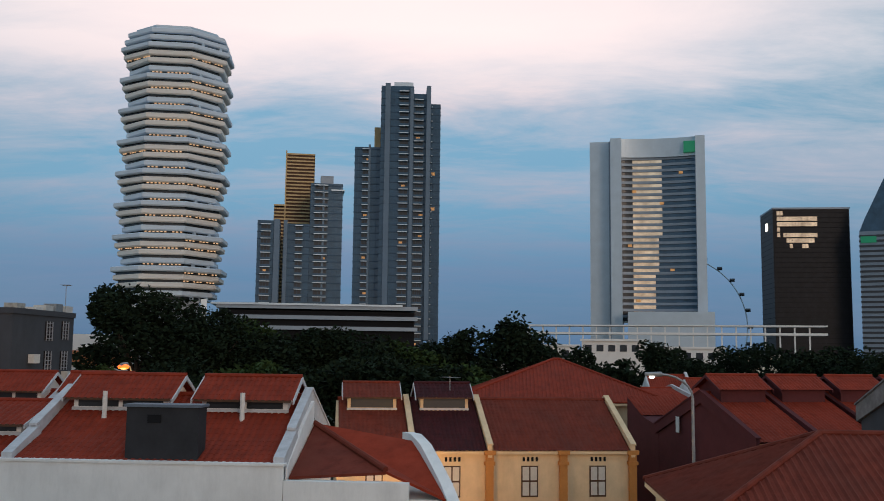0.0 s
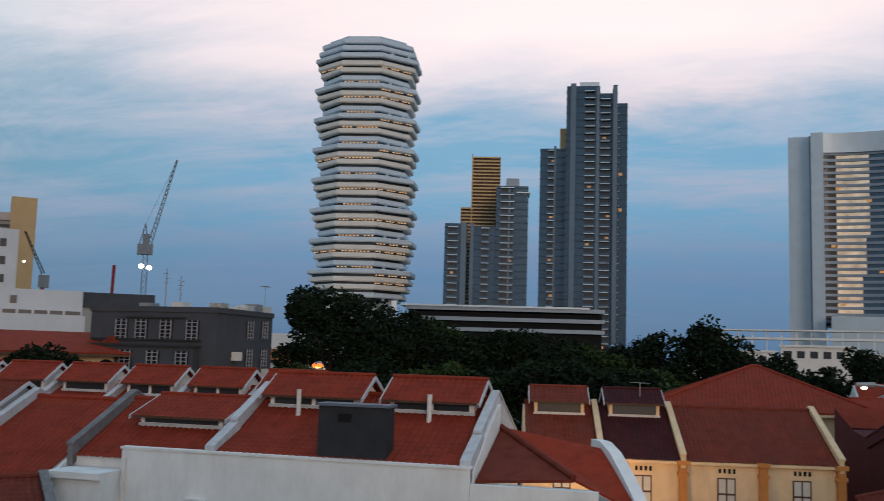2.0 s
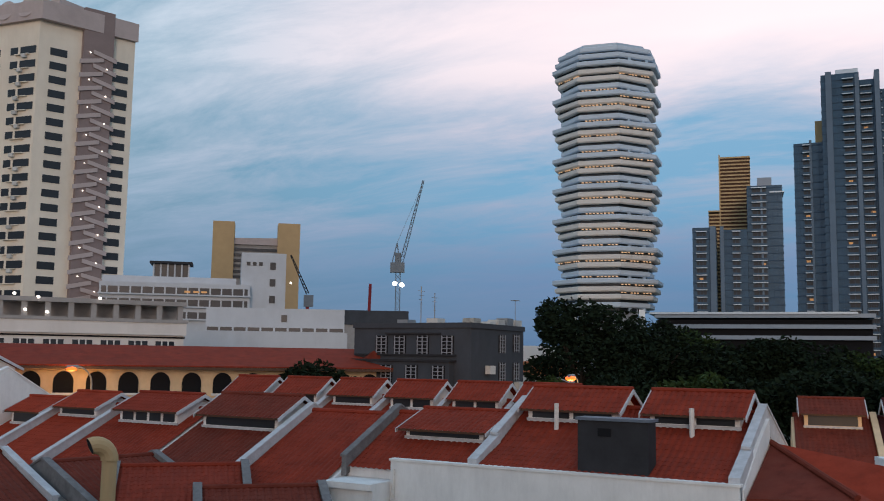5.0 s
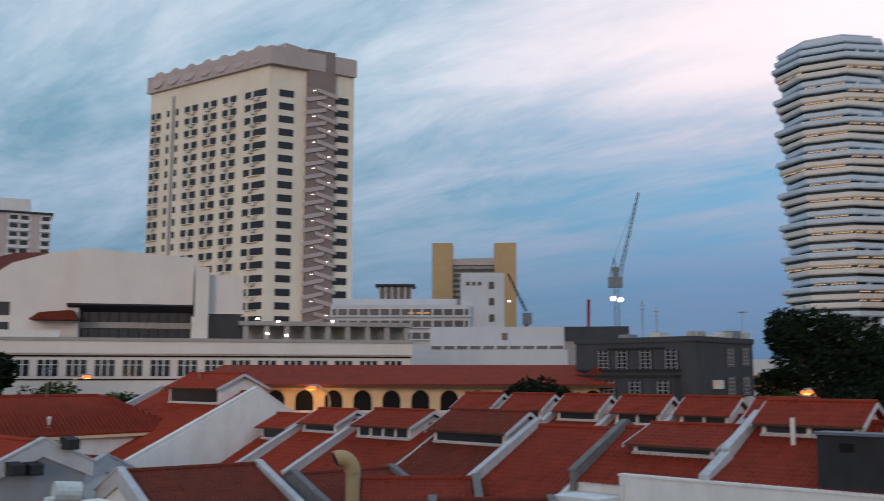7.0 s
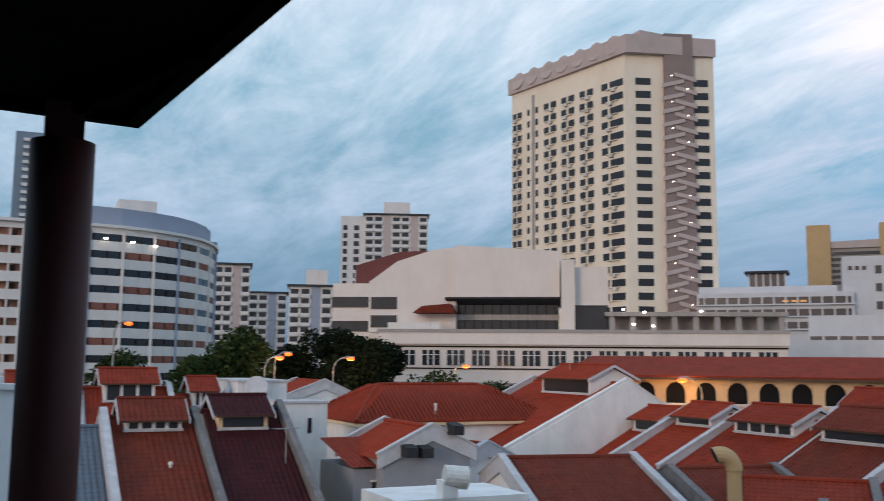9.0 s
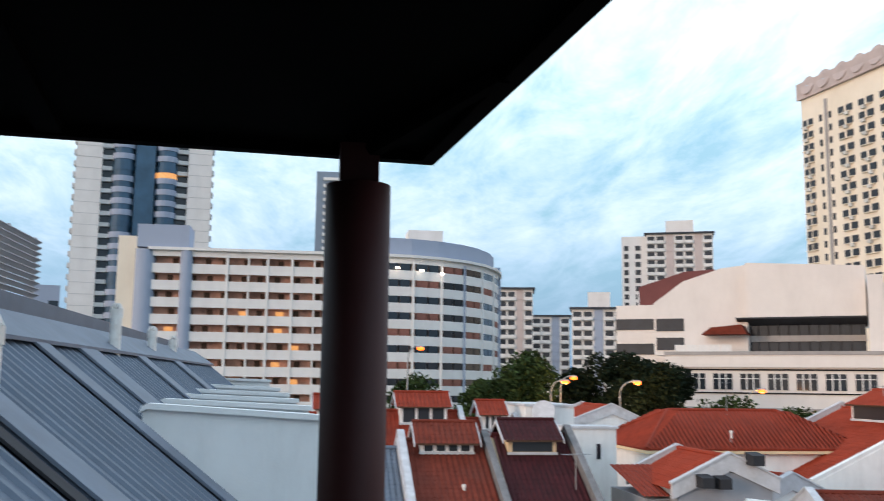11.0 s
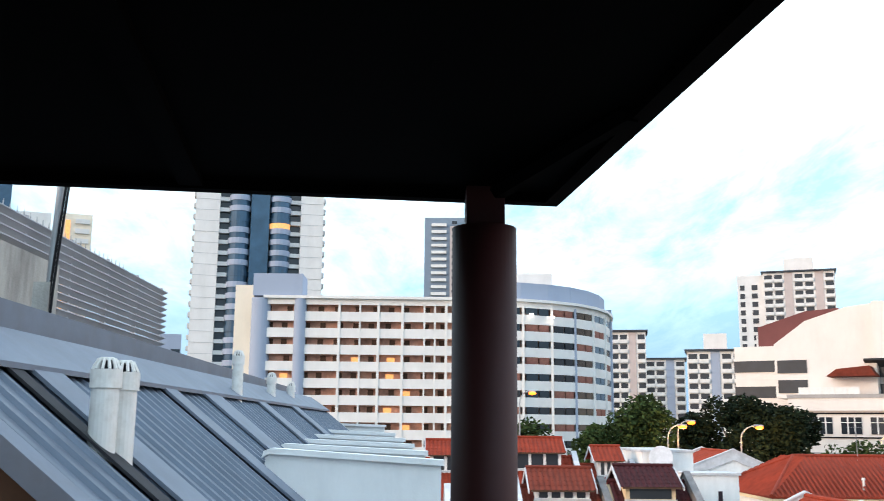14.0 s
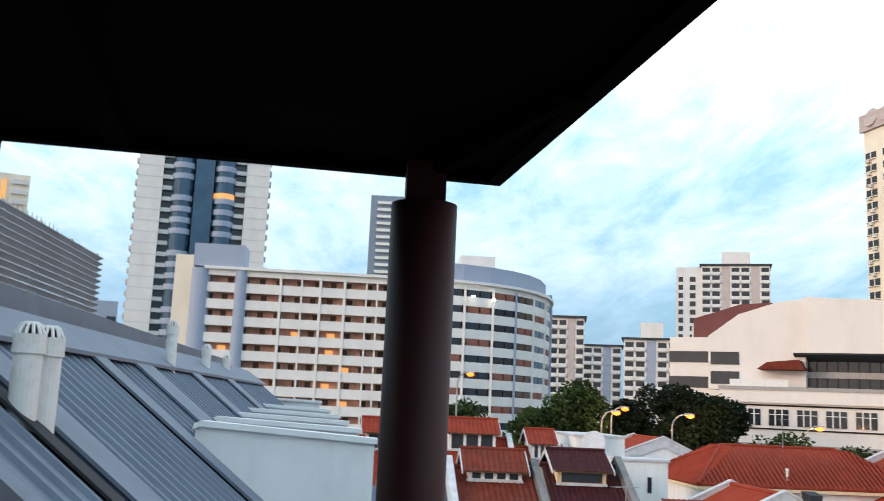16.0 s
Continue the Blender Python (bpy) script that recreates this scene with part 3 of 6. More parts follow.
terrace("narrow bright-tiled shophouse beside a tall white gable", 38.0, 46.2, 4.2, 10.1, 5.6, 5.5, 7.2, 7.6, lo=None, hi=None, jacks=((0.8, 3.4, 1.4, 10.2, 0.75, 1),), tile="tile_bright")
tall = terrace("taller shophouse with a blank white gable wall", 36.8, 50.6, 11.6, 12.3, 8.6, 5.5, 8.2, 9.0, lo="white", hi="coping", tile="tile_bright", jacks=((1.6, 7.6, 1.7, 12.6, 0.9, 1),))
part("gable_wall", slice_y(bmesh.new(), ((-8.6, 6.0), (5.4, 6.0), (5.4, 9.1), (0, 12.5), (-8.6, 8.5)), -0.26, -0.19), "white", tall)

# the row behind, back to back with it
for k in range(6):
    terrace("red-tiled shophouse in the row behind with a small jack roof", 51.0, 19.5 + 4.35 * k, 4.3, 11.0 + 0.12 * (k % 2), 5.0, 5.0, 8.6, 8.6,
            lo=None, hi="coping", jacks=((0.6, 3.6, 1.2, 11.2, 0.95, 2 if k % 3 else 1),), tile="tile")

# white walled yard in front of the first house, with its stepped ends
yard = thing("boundary_wall", "pale blue-white rendered wall with stepped ends", "wall", 34.0, 0, 0)
part("wall", boxes((-0.15, 7.4, 0, 0.15, 21.4, 9.33)), "white", yard)
part("wall", boxes((-0.15, 2.9, 0, 0.15, 7.38, 8.82)), "white", yard)
part("wall", boxes((-1.4, 21.42, 0, 0.15, 23.6, 8.25)), "white", yard)
part("cap", boxes((-1.6, 21.42, 8.25, 0.3, 23.8, 8.5)), "white", yard)
part("cap", boxes((-0.2, 7.35, 9.33, 0.2, 21.45, 9.42)), "white", yard)
part("drain_pipe", tube(bmesh.new(), (-0.22, 21.2, 6.0), (-0.22, 21.2, 9.0), 0.05), "pvc", yard)
part("light_box", boxes((-0.4, 17.6, 7.4, -0.15, 18.5, 7.6)), "frame", yard)

shaft = thing("lift_shaft", "charcoal boarded shaft with a small square vent", "shaft", 35.4, 12.0, 0)
part("body", boxes((-1.2, -1.35, 6.0, -0.3, 1.35, 11.32)), "charcoal", shaft)
part("cover", boxes((-1.28, -1.43, 11.32, -0.22, 1.43, 11.42)), "metal_trim", shaft)
part("vent", boxes((-1.24, 0.05, 10.75, -1.19, 0.55, 11.05)), "black", shaft)

# hipped wing beside it
wing = thing("shophouse", "hipped orange roof with a curved white parapet", "house", 0, 0, 0, group="shophouses")
part("wall", boxes((34.3, 1.6, 0, 39.0, 7.3, 8.2)), "white", wing)
part("roof", tiles((38.8, 7.3, 10.4), (0.0, 0.01, 0.0), (-4.4, 0, -1.6), "tile_brown"), "tile_brown", wing)
part("roof", slope_poly(((38.9, 7.3, 10.45), (34.5, 3.8, 9.12), (34.4, 7.3, 8.9)), "tile_brown"), "tile_brown", wing)
part("roof", slope_poly(((38.9, 7.3, 10.5), (37.4, 2.9, 9.95), (34.0, 1.5, 8.25), (34.45, 3.75, 9.14)), "tile_bright"), "tile_bright", wing)
part("hip_tile", tube(bmesh.new(), (38.9, 7.3, 10.5), (34.5, 3.8, 9.2), 0.12), "tile_brown", wing)
bm = bmesh.new()
pts = ((39.2, 3.5, 10.0), (37.6, 3.0, 10.05), (36.7, 2.55, 9.75), (35.6, 2.05, 9.15), (34.6, 1.6, 8.55), (33.6, 1.2, 7.9), (32.8, 0.9, 7.2))
rings = [[bm.verts.new((u[0], u[1] + s, u[2] + h)) for s, h in ((-0.22, -1.2), (0.22, -1.2), (0.22, 0.18), (-0.22, 0.18))] for u in pts]
for p, q in zip(rings, rings[1:]):
    for i in range(4):
        bm.faces.new((p[i], p[(i + 1) % 4], q[(i + 1) % 4], q[i]))
bm.faces.new(rings[0]), bm.faces.new(rings[-1])
bmesh.ops.recalc_face_normals(bm, faces=bm.faces)
part("parapet", bm, "white", wing, "curved white coping")
part("gutter_wall", slice_y(bmesh.new(), ((38.9, 9.0), (38.9, 11.4), (37.0, 10.6), (34.3, 9.2), (34.3, 8.0)), 7.35, 7.7), "white", wing)

# cream terrace with ochre pilasters
for k, (y0, w) in enumerate(((5.9, 4.4), (1.4, 4.4), (-7.2, 8.5))):
    u = (y0 - 1.35)
    cx, cy = 61.2 - u * math.sin(radians(11)), 1.35 + u * math.cos(radians(11))
    h = terrace("cream shophouse with ochre pilasters and shuttered windows", cx, cy, w, 10.55, 5.1, 5.0, 7.95, 7.9, 11,
                tile="tile_dark" if k == 1 else "tile_brown", wall="cream", lo="cream", hi=None, proud=0.22,
                jacks=((0.7, 3.7, 1.3, 10.75, 0.8, 1),) if k < 2 else ())
    cols = (0.0,) if k < 2 else (0.0, 4.2)
    for at in cols:
        part("pilaster", boxes((-5.36, at - 0.22, 0, -5.08, at + 0.22, 7.6), (-5.42, at - 0.3, 7.0, -5.06, at + 0.3, 7.2), (-5.45, at - 0.34, 7.6, -5.06, at + 0.34, 7.85)), "ochre", h)
    part("cornice", boxes((-5.32, 0.2, 7.62, -5.08, w - 0.2, 7.8)), "cream", h)
    part("string_course", boxes((-5.3, 0.2, 4.55, -5.08, w - 0.2, 4.8)), "ochre", h)
    for at in ((2.2,) if k < 2 else (2.1, 6.2)):
        win = part("window", boxes((-5.14, at - 0.5, 5.15, -5.06, at + 0.5, 6.95)), "frame_dark", h)
        for s in (-1, 1):
            for z0 in (5.25, 6.12):
                c = at + s * 0.235
                part("shutter", boxes((-5.17, c - 0.19, z0, -5.12, c + 0.19, z0 + 0.76)), "shutter", win)
        for j in range(4):
            part("air_vent", boxes((-5.12, at - 0.5 + 0.26 * j, 7.2, -5.09, at - 0.36 + 0.26 * j, 7.45)), "black", h)
        part("lower_arch", boxes((-5.13, at - 1.2, 2.6, -5.09, at + 1.2, 4.3)), "shutter", h)


def hip_roof(label, x0, y0, x1, y1, ze, zr, tile, wall, inset=None, name="shophouse"):
    house = thing(name, label, "house", (x0 + x1) / 2, (y0 + y1) / 2, 0, group="shophouses")
    cx, cy = (x1 - x0) / 2, (y1 - y0) / 2
    part("wall", boxes((-cx + 0.4, -cy + 0.4, 0, cx - 0.4, cy - 0.4, ze - 0.05)), wall, house)
    i = min(cx, cy) if inset is None else inset
    if cy >= cx:
        r0, r1 = (0, -cy + i, zr), (0, cy - i, zr)
        faces = (((-cx, -cy, ze), r0, r1, (-cx, cy, ze)), ((cx, cy, ze), r1, r0, (cx, -cy, ze)), ((-cx, cy, ze), r1, (cx, cy, ze)), ((cx, -cy, ze), r0, (-cx, -cy, ze)))
    else:
        r0, r1 = (-cx + i, 0, zr), (cx - i, 0, zr)
        faces = (((-cx, -cy, ze), (cx, -cy, ze), r1, r0), ((cx, cy, ze), (-cx, cy, ze), r0, r1), ((-cx, cy, ze), (-cx, -cy, ze), r0), ((cx, -cy, ze), (cx, cy, ze), r1))
    for f in faces:
        part("roof", slope_poly(f, tile), tile, house)
    for a, b in (((-cx, -cy, ze), r0), ((cx, -cy, ze), r0 if cy >= cx else r1), ((-cx, cy, ze), r1 if cy >= cx else r0), ((cx, cy, ze), r1), (r0, r1)):
        part("hip_tile", tube(bmesh.new(), Vector(a) + Vector((0, 0, 0.03)), Vector(b) + Vector((0, 0, 0.03)), 0.12), tile, house)
    part("fascia", boxes((-cx, -cy, ze - 0.3, cx, cy, ze - 0.12)), "cream", house)
    verts, tri = [], []
    for p0, e, n, length in (((-cx, -cy), (1, 0), (0, 1), 2 * cx), ((cx, -cy), (0, 1), (-1, 0), 2 * cy), ((cx, cy), (-1, 0), (0, -1), 2 * cx), ((-cx, cy), (0, -1), (1, 0), 2 * cy)):
        s = 0.2
        while s < length:
            reach = min(s, length - s, i)
            base = []
            for q in (0.0, reach):
                for off, lift in ((-0.085, 0.0), (0.0, 0.065), (0.085, 0.0)):
                    base.append((p0[0] + e[0] * (s + off) + n[0] * q, p0[1] + e[1] * (s + off) + n[1] * q, ze + (zr - ze) * q / i + lift))
            k = len(verts)
            verts += base
            tri += [(k, k + 1, k + 4, k + 3), (k + 1, k + 2, k + 5, k + 4), (k, k + 2, k + 1)]
            s += 0.29
    tagged(part("tiling", raw_mesh("tiling", verts, tri, tile), tile, house), kind="stuff")
    return house


hip_roof("large house with a hipped terracotta roof", 72, -13.0, 88, 3.5, 10.0, 13.1, "tile", "cream")
hip_roof("house with a brown hipped tile roof and pale ridge tiles", 30.3, -25, 41.4, -6.4, 8.2, 10.65, "tile_brown", "cream")
terrace("upper roof of a neighbouring brown house", 45.0, -26.0, 8.0, 12.1, 3.5, 3.5, 10.8, 10.8, tile="tile_brown", wall="grey_dark", lo=None, hi="coping_dark")

# maroon terrace
for k in range(5):
    u = -4.3 * k
    cx, cy = 61.2 - u * math.sin(radians(20)), -16.6 + u * math.cos(radians(20))
    h = terrace("maroon shophouse with an orange roof and a jack roof", cx, cy, 4.3, 11.2, 5.4, 5.4, 8.8, 8.8, 20,
                tile="tile", wall="maroon", lo="maroon", hi="maroon", proud=0.12, jacks=((0.6, 3.7, 1.2, 11.5, 0.8, 0),))
    if k == 0:
        for x, z in ((2.6, 8.6), (2.6, 5.4), (-3.2, 6.2), (2.6, 3.0)):
            part("window", boxes((x - 0.18, 4.47, z, x + 0.18, 4.52, z + 1.0)), "frame", h)
        part("rear_wing", slice_y(bmesh.new(), ((5.42, 0), (9.9, 0), (9.9, 10.5), (7.7, 9.3), (5.42, 8.75)), 0.3, 4.28), "maroon", h)
        part("roof", tiles((9.9, 0.2, 10.55), (0, 4.1, 0), (-2.2, 0, -1.2), "tile"), "tile", h)
    part("fascia", boxes((-5.75, 0.1, 8.4, -5.6, 4.2, 8.62)), "ochre", h)

# ---------------------------------------------------------------- houses that face the lane: ridge runs east
LANE = (
    # label, x (east end), y ridge, width, ridge z, front depth, front eave z, tile, wall, jack, copings
    ("shophouse with a grey metal sheet roof", 4.6, 47.5, 3.2, 10.4, 7.0, 7.0, "metal_roof", "white", None, "coping", "coping"),
    ("shophouse with brown pantiles and a four-light jack roof", 8.85, 47.5, 4.2, 10.8, 7.0, 7.2, "tile_brown", "white", (0.75, 3.35, 1.2, 10.78, 0.92, 4), "coping_dark", "coping"),
    ("shophouse with a dark maroon roof and a red jack roof", 12.95, 47.0, 3.95, 11.1, 7.0, 7.0, "tile_dark", "cream", (0.95, 3.3, 1.5, 11.0, 0.85, 1), "coping_dark", None),
)
for label, x, y, w, zr, a, zw, tile, wall, jack, lo, hi in LANE:
    terrace(label, x, y, w, zr, a, 5.5, zw, 7.5, 90, tile=tile, wall=wall, lo=lo, hi=hi, proud=0.45, jacks=(jack,) if jack else ())
for x, y, w, zr in ((4.5, 62, 5.0, 11.6), (9.9, 62, 5.2, 11.8), (13.7, 62.5, 3.6, 11.3), (-1.0, 60, 5.0, 10.6)):
    terrace("red-tiled shophouse further up the lane", x, y, w, zr, 5.5, 5.5, 8.2, 8.2, 90, tile="tile", lo="coping", hi=None, jacks=((1.0, w - 1.2, 1.3, zr + 0.35, 0.85, 3),))

# ---------------------------------------------------------------- rear wings between the rows: lower roofs
WINGS = (
    # x, y, width, ridge z, fall to -x, fall to +x, eave z, eave z, turn, tile, wall
    (32.0, 27.6, 5.2, 8.9, 4.4, 2.2, 7.4, 8.1, 45, "tile", "white"),
    (31.6, 23.2, 4.8, 8.4, 4.0, 1.8, 7.0, 7.7, 45, "tile_brown", "white"),
    (18.7, 41.0, 6.0, 10.5, 2.4, 2.0, 9.2, 9.4, 0, "tile_bright", "grey"),
    (27.2, 37.0, 6.4, 9.25, 4.6, 3.0, 7.7, 8.0, 78, "tile_brown", "white"),
    (32.6, 33.6, 5.2, 8.9, 4.4, 2.6, 7.4, 7.8, 78, "tile_brown", "white"),
    (22.4, 42.5, 3.6, 9.5, 3.0, 2.6, 8.3, 8.3, 20, "tile", "white"),
    (23.5, 72.0, 8.0, 12.0, 6.0, 5.0, 9.6, 9.6, 0, "tile_bright", "white"),
    (33.0, 68.0, 7.0, 10.8, 5.0, 5.0, 8.6, 8.6, 0, "tile", "white"),
)
for x, y, w, zr, a, b, zw, ze, turn, tile, wall in WINGS:
    edge_ = "coping_dark" if y < 34 else "coping"
    terrace("low rear wing with a red tile roof and plastered copings", x, y, w, zr, a, b, zw, ze, turn, tile=tile, wall=wall, lo=edge_, hi=edge_, proud=0.16)
hip_roof("broad house with a hipped red tile roof", 19.8, 54.5, 34.0, 65.0, 9.95, 12.05, "tile", "white", inset=3.4)
grey_h = thing("outbuilding", "small grey outbuilding with a red lean-to roof", "house", 16.5, 42.0, 0)
part("wall", boxes((-1.3, 0, 0, 1.2, 5, 8.6)), "grey", grey_h)
part("roof", tiles((-1.5, 4.6, 9.7), (2.9, 0, 0), (0, -4.9, -1.0), "tile"), "tile", grey_h)
part("window", boxes((-0.4, -0.06, 7.0, 0.4, 0.05, 8.0)), "glass_dark", grey_h)
part("window_frame", boxes((-0.5, -0.1, 6.9, 0.5, -0.04, 7.0), (-0.5, -0.1, 8.0, 0.5, -0.04, 8.1), (-0.06, -0.1, 7.0, 0.06, -0.06, 8.0)), "frame", grey_h)
rear = thing("outbuilding", "plain white rendered rear wall with a narrow slit window", "house", 15.2, 50.0, 0)
part("wall", slice_x(bmesh.new(), ((0, 0), (4.5, 0), (4.5, 10.6), (2.0, 11.3), (0, 11.3)), -1.3, 1.3), "white", rear)
part("coping", boxes((-1.4, -0.1, 11.3, 1.4, 2.1, 11.42)), "coping", rear)
part("window", boxes((0.2, -0.04, 9.7, 0.42, 0.06, 10.5)), "glass_dark", rear)
white_box = thing("roof_parapet", "low white parapet box with a bent metal duct on it", "parapet", 14.6, 30.0, 0)
part("wall", boxes((-2.2, 0, 0, 2.9, 3.4, 8.9)), "white", white_box)
duct = bmesh.new()
tube(duct, (-0.35, 0.2, 9.62), (0.45, 0.0, 9.55), 0.40, n=18)
part("duct", duct, "pvc", white_box, "bent silver duct")
part("duct_mouth", tube(bmesh.new(), (0.452, 0.0, 9.55), (0.462, -0.003, 9.549), 0.33, n=18), "black", white_box)
part("duct_neck", boxes((-0.5, -0.1, 8.9, 0.05, 0.5, 9.5)), "white", white_box)
for x, z in ((17.35, 9.45), (18.15, 9.4), (19.7, 10.4)):
    fan = thing("exhaust_unit", "dark exhaust fan box on a grey wall", "exhaust fan", x, 40.6, z, group="exhaust fans")
    part("body", boxes((-0.27, -0.45, -0.22, 0.27, 0.35, 0.22)), "charcoal", fan)
    part("hood", slice_x(bmesh.new(), ((-0.45, 0.22), (0.35, 0.34), (0.35, 0.22)), -0.30, 0.30), "charcoal", fan)
flue = thing("chimney", "tan flue pipe with a bent grey cowl", "chimney", 22.15, 24.6, 0)
bm = tube(bmesh.new(), (0, 0, 0), (0, 0, 10.2), 0.24, n=14)
part("pipe", bm, "tan", flue)
bm = bmesh.new()
side = Vector((-0.9, 0.43, 0)).normalized()
across = Vector((0.43, 0.9, 0)).normalized()
rings = []
for j in range(9):
    a = math.pi * 0.62 * j / 8
    c = side * (0.465 * (1 - math.cos(a))) + Vector((0, 0, 10.1 + 0.5 * math.sin(a)))
    out = Vector((0, 0, 1)) * math.sin(a) - side * math.cos(a)
    rings.append([bm.verts.new(c + (out * math.cos(k * math.pi / 7) + across * math.sin(k * math.pi / 7)) * 0.28) for k in range(14)])
for p, q in zip(rings, rings[1:]):
    for k in range(14):
        bm.faces.new((p[k], p[(k + 1) % 14], q[(k + 1) % 14], q[k]))
bmesh.ops.recalc_face_normals(bm, faces=bm.faces)
cowl = part("cowl", bm, "tan", flue)
mouth = bmesh.new()
mouth.faces.new([mouth.verts.new(c + (out * math.cos(k * math.pi / 7) + across * math.sin(k * math.pi / 7)) * 0.26) for k in range(14)])
part("mouth", mouth, "black", cowl)

# ---------------------------------------------------------------- dark grey block
blk = thing("apartment_block", "dark grey rendered block with small louvred windows", "building", 64.2, 33.8, 0, 0)
part("wall", boxes((-0.4, 0, 0, 9.0, 10.7, 15.9)), "grey_dark", blk)



def repeat(name, me, parent, places, label=""):
    """Alike pieces on one mesh, at local poses."""
    for i, m in enumerate(places):
        ob = new(name, me)
        ob.parent = parent
        ob.matrix_basis = m if isinstance(m, Matrix) else Matrix.Translation(m)
        if label:
            ob["label"] = label


def facing(name, label, category, heading, dist, group="", kind=""):
    """A thing far off: its own x runs to the right and its y away from the terrace."""
    h = radians(heading)
    return thing(name, label, category, dist * math.sin(h), dist * math.cos(h), 0, -heading, group, kind)


# windows of the grey block: two faces
win = mesh_of("louvre_window", boxes((-0.55, -0.05, 0, 0.55, 0.03, 1.4)), "black")
slat = mesh_of("louvre", boxes((-0.42, -0.09, 0, 0.42, -0.05, 0.05)), "grey")
upright = mesh_of("upright", boxes((-0.035, -0.1, -0.04, 0.035, -0.05, 1.4)), "grey")
for face_x, places in ((0, ((3.7, 12.9), (3.7, 15.1), (3.8, 10.2), (6.3, 15.2), (6.3, 12.9))),):
    for x, z in places:
        w = part("window", win, "black", blk)
        w.matrix_basis = pose(x + 1.2, -0.02, z - 1.0)
        for dx in (-0.45, 0, 0.45):
            part("upright", upright, "", w).matrix_basis = Matrix.Translation((dx, 0, 0))
        for j in range(5):
            s = part("louvre", slat, "", w)
            s.matrix_basis = Matrix.Translation((0, 0, 0.1 + 0.28 * j))
for y, z in ((2.0, 14.5), (4.2, 14.5), (6.3, 14.5), (8.0, 14.5), (2.3, 12.2), (4.7, 12.2), (7.0, 12.2), (9.0, 12.2)):
    w = part("window", win, "black", blk)
    w.matrix_basis = pose(-0.44 if z > 14 else -1.24, y, z - 0.6, 0, 0, -90)
    for dx in (-0.45, 0, 0.45):
        part("upright", upright, "", w).matrix_basis = Matrix.Translation((dx, 0, 0))
    for j in range(5):
        s = part("louvre", slat, "", w)
        s.matrix_basis = Matrix.Translation((0, 0, 0.1 + 0.28 * j))
for z in (13.3, 11.0):
    part("ledge", boxes((-1.4, 1.2, z, -0.4, 10.5, z + 0.16)), "charcoal", blk)
part("ledge", boxes((-0.62, 1.2, 13.75, -0.4, 10.5, 13.87)), "charcoal", blk)
part("ledge", boxes((-0.62, 2.6, 15.42, -0.4, 7.6, 15.54)), "charcoal", blk)
part("wall", boxes((-1.2, 1.4, 0, -0.42, 10.2, 13.3)), "grey_dark", blk)
part("parapet", boxes((-0.5, -0.1, 15.9, 9.1, 0.2, 16.3), (-0.5, 0.2, 15.9, -0.2, 10.8, 16.3)), "grey_dark", blk)
for i, (x, y, z, m) in enumerate(((3.5, 2.0, 0.7, "concrete"), (5.5, 1.6, 0.5, "aircon"), (6.7, 1.4, 0.7, "aircon"), (8.5, 1.5, 0.9, "steel"), (1.2, 4.0, 0.6, "aircon"), (0.8, 6.5, 0.5, "steel"), (10.2, 1.5, 0.8, "aircon"), (2.0, 1.2, 0.4, "concrete"))):
    part("roof_unit", boxes((x - 0.6, y - 0.5, 15.9, x + 0.6, y + 0.5, 16.1 + z)), m, blk)
for x, z in ((4.9, 11.0), (7.6, 11.1), (2.4, 12.4)):
    part("air_conditioner", boxes((x - 0.45, -0.5, z, x + 0.45, -0.06, z + 0.65)), "aircon", blk)
for y, z in ((4.7, 10.75), (9.2, 10.75)):
    part("air_conditioner", boxes((-1.62, y - 0.45, z, -1.22, y + 0.45, z + 0.65)), "aircon", blk)
for x, y, h in ((2.2, 6.0, 3.4), (4.4, 6.0, 3.0)):
    bm = tube(bmesh.new(), (x, y, 15.9), (x, y, 16 + h), 0.04)
    for j in range(4):
        tube(bm, (x - 0.5 + 0.1 * j, y, 15.6 + h - 0.35 * j), (x + 0.5 - 0.1 * j, y, 15.6 + h - 0.35 * j), 0.02)
    part("aerial", bm, "steel", blk)

# ---------------------------------------------------------------- the stacked silver tower
tower = facing("office_tower", "silver faceted office tower of stacked flaring storeys with lit strips", "skyscraper", 70.05, 506)


def facet_plan(side, front, squash=0.94):
    """An eight-cornered plan; the two front corners have a radius of their own."""
    out = []
    for k in range(8):
        a = radians(13.0 + 45 * k)
        r = front if k in (5, 6) else side
        out.append((r * math.cos(a) * 1.07, r * math.sin(a) * squash))
    return out


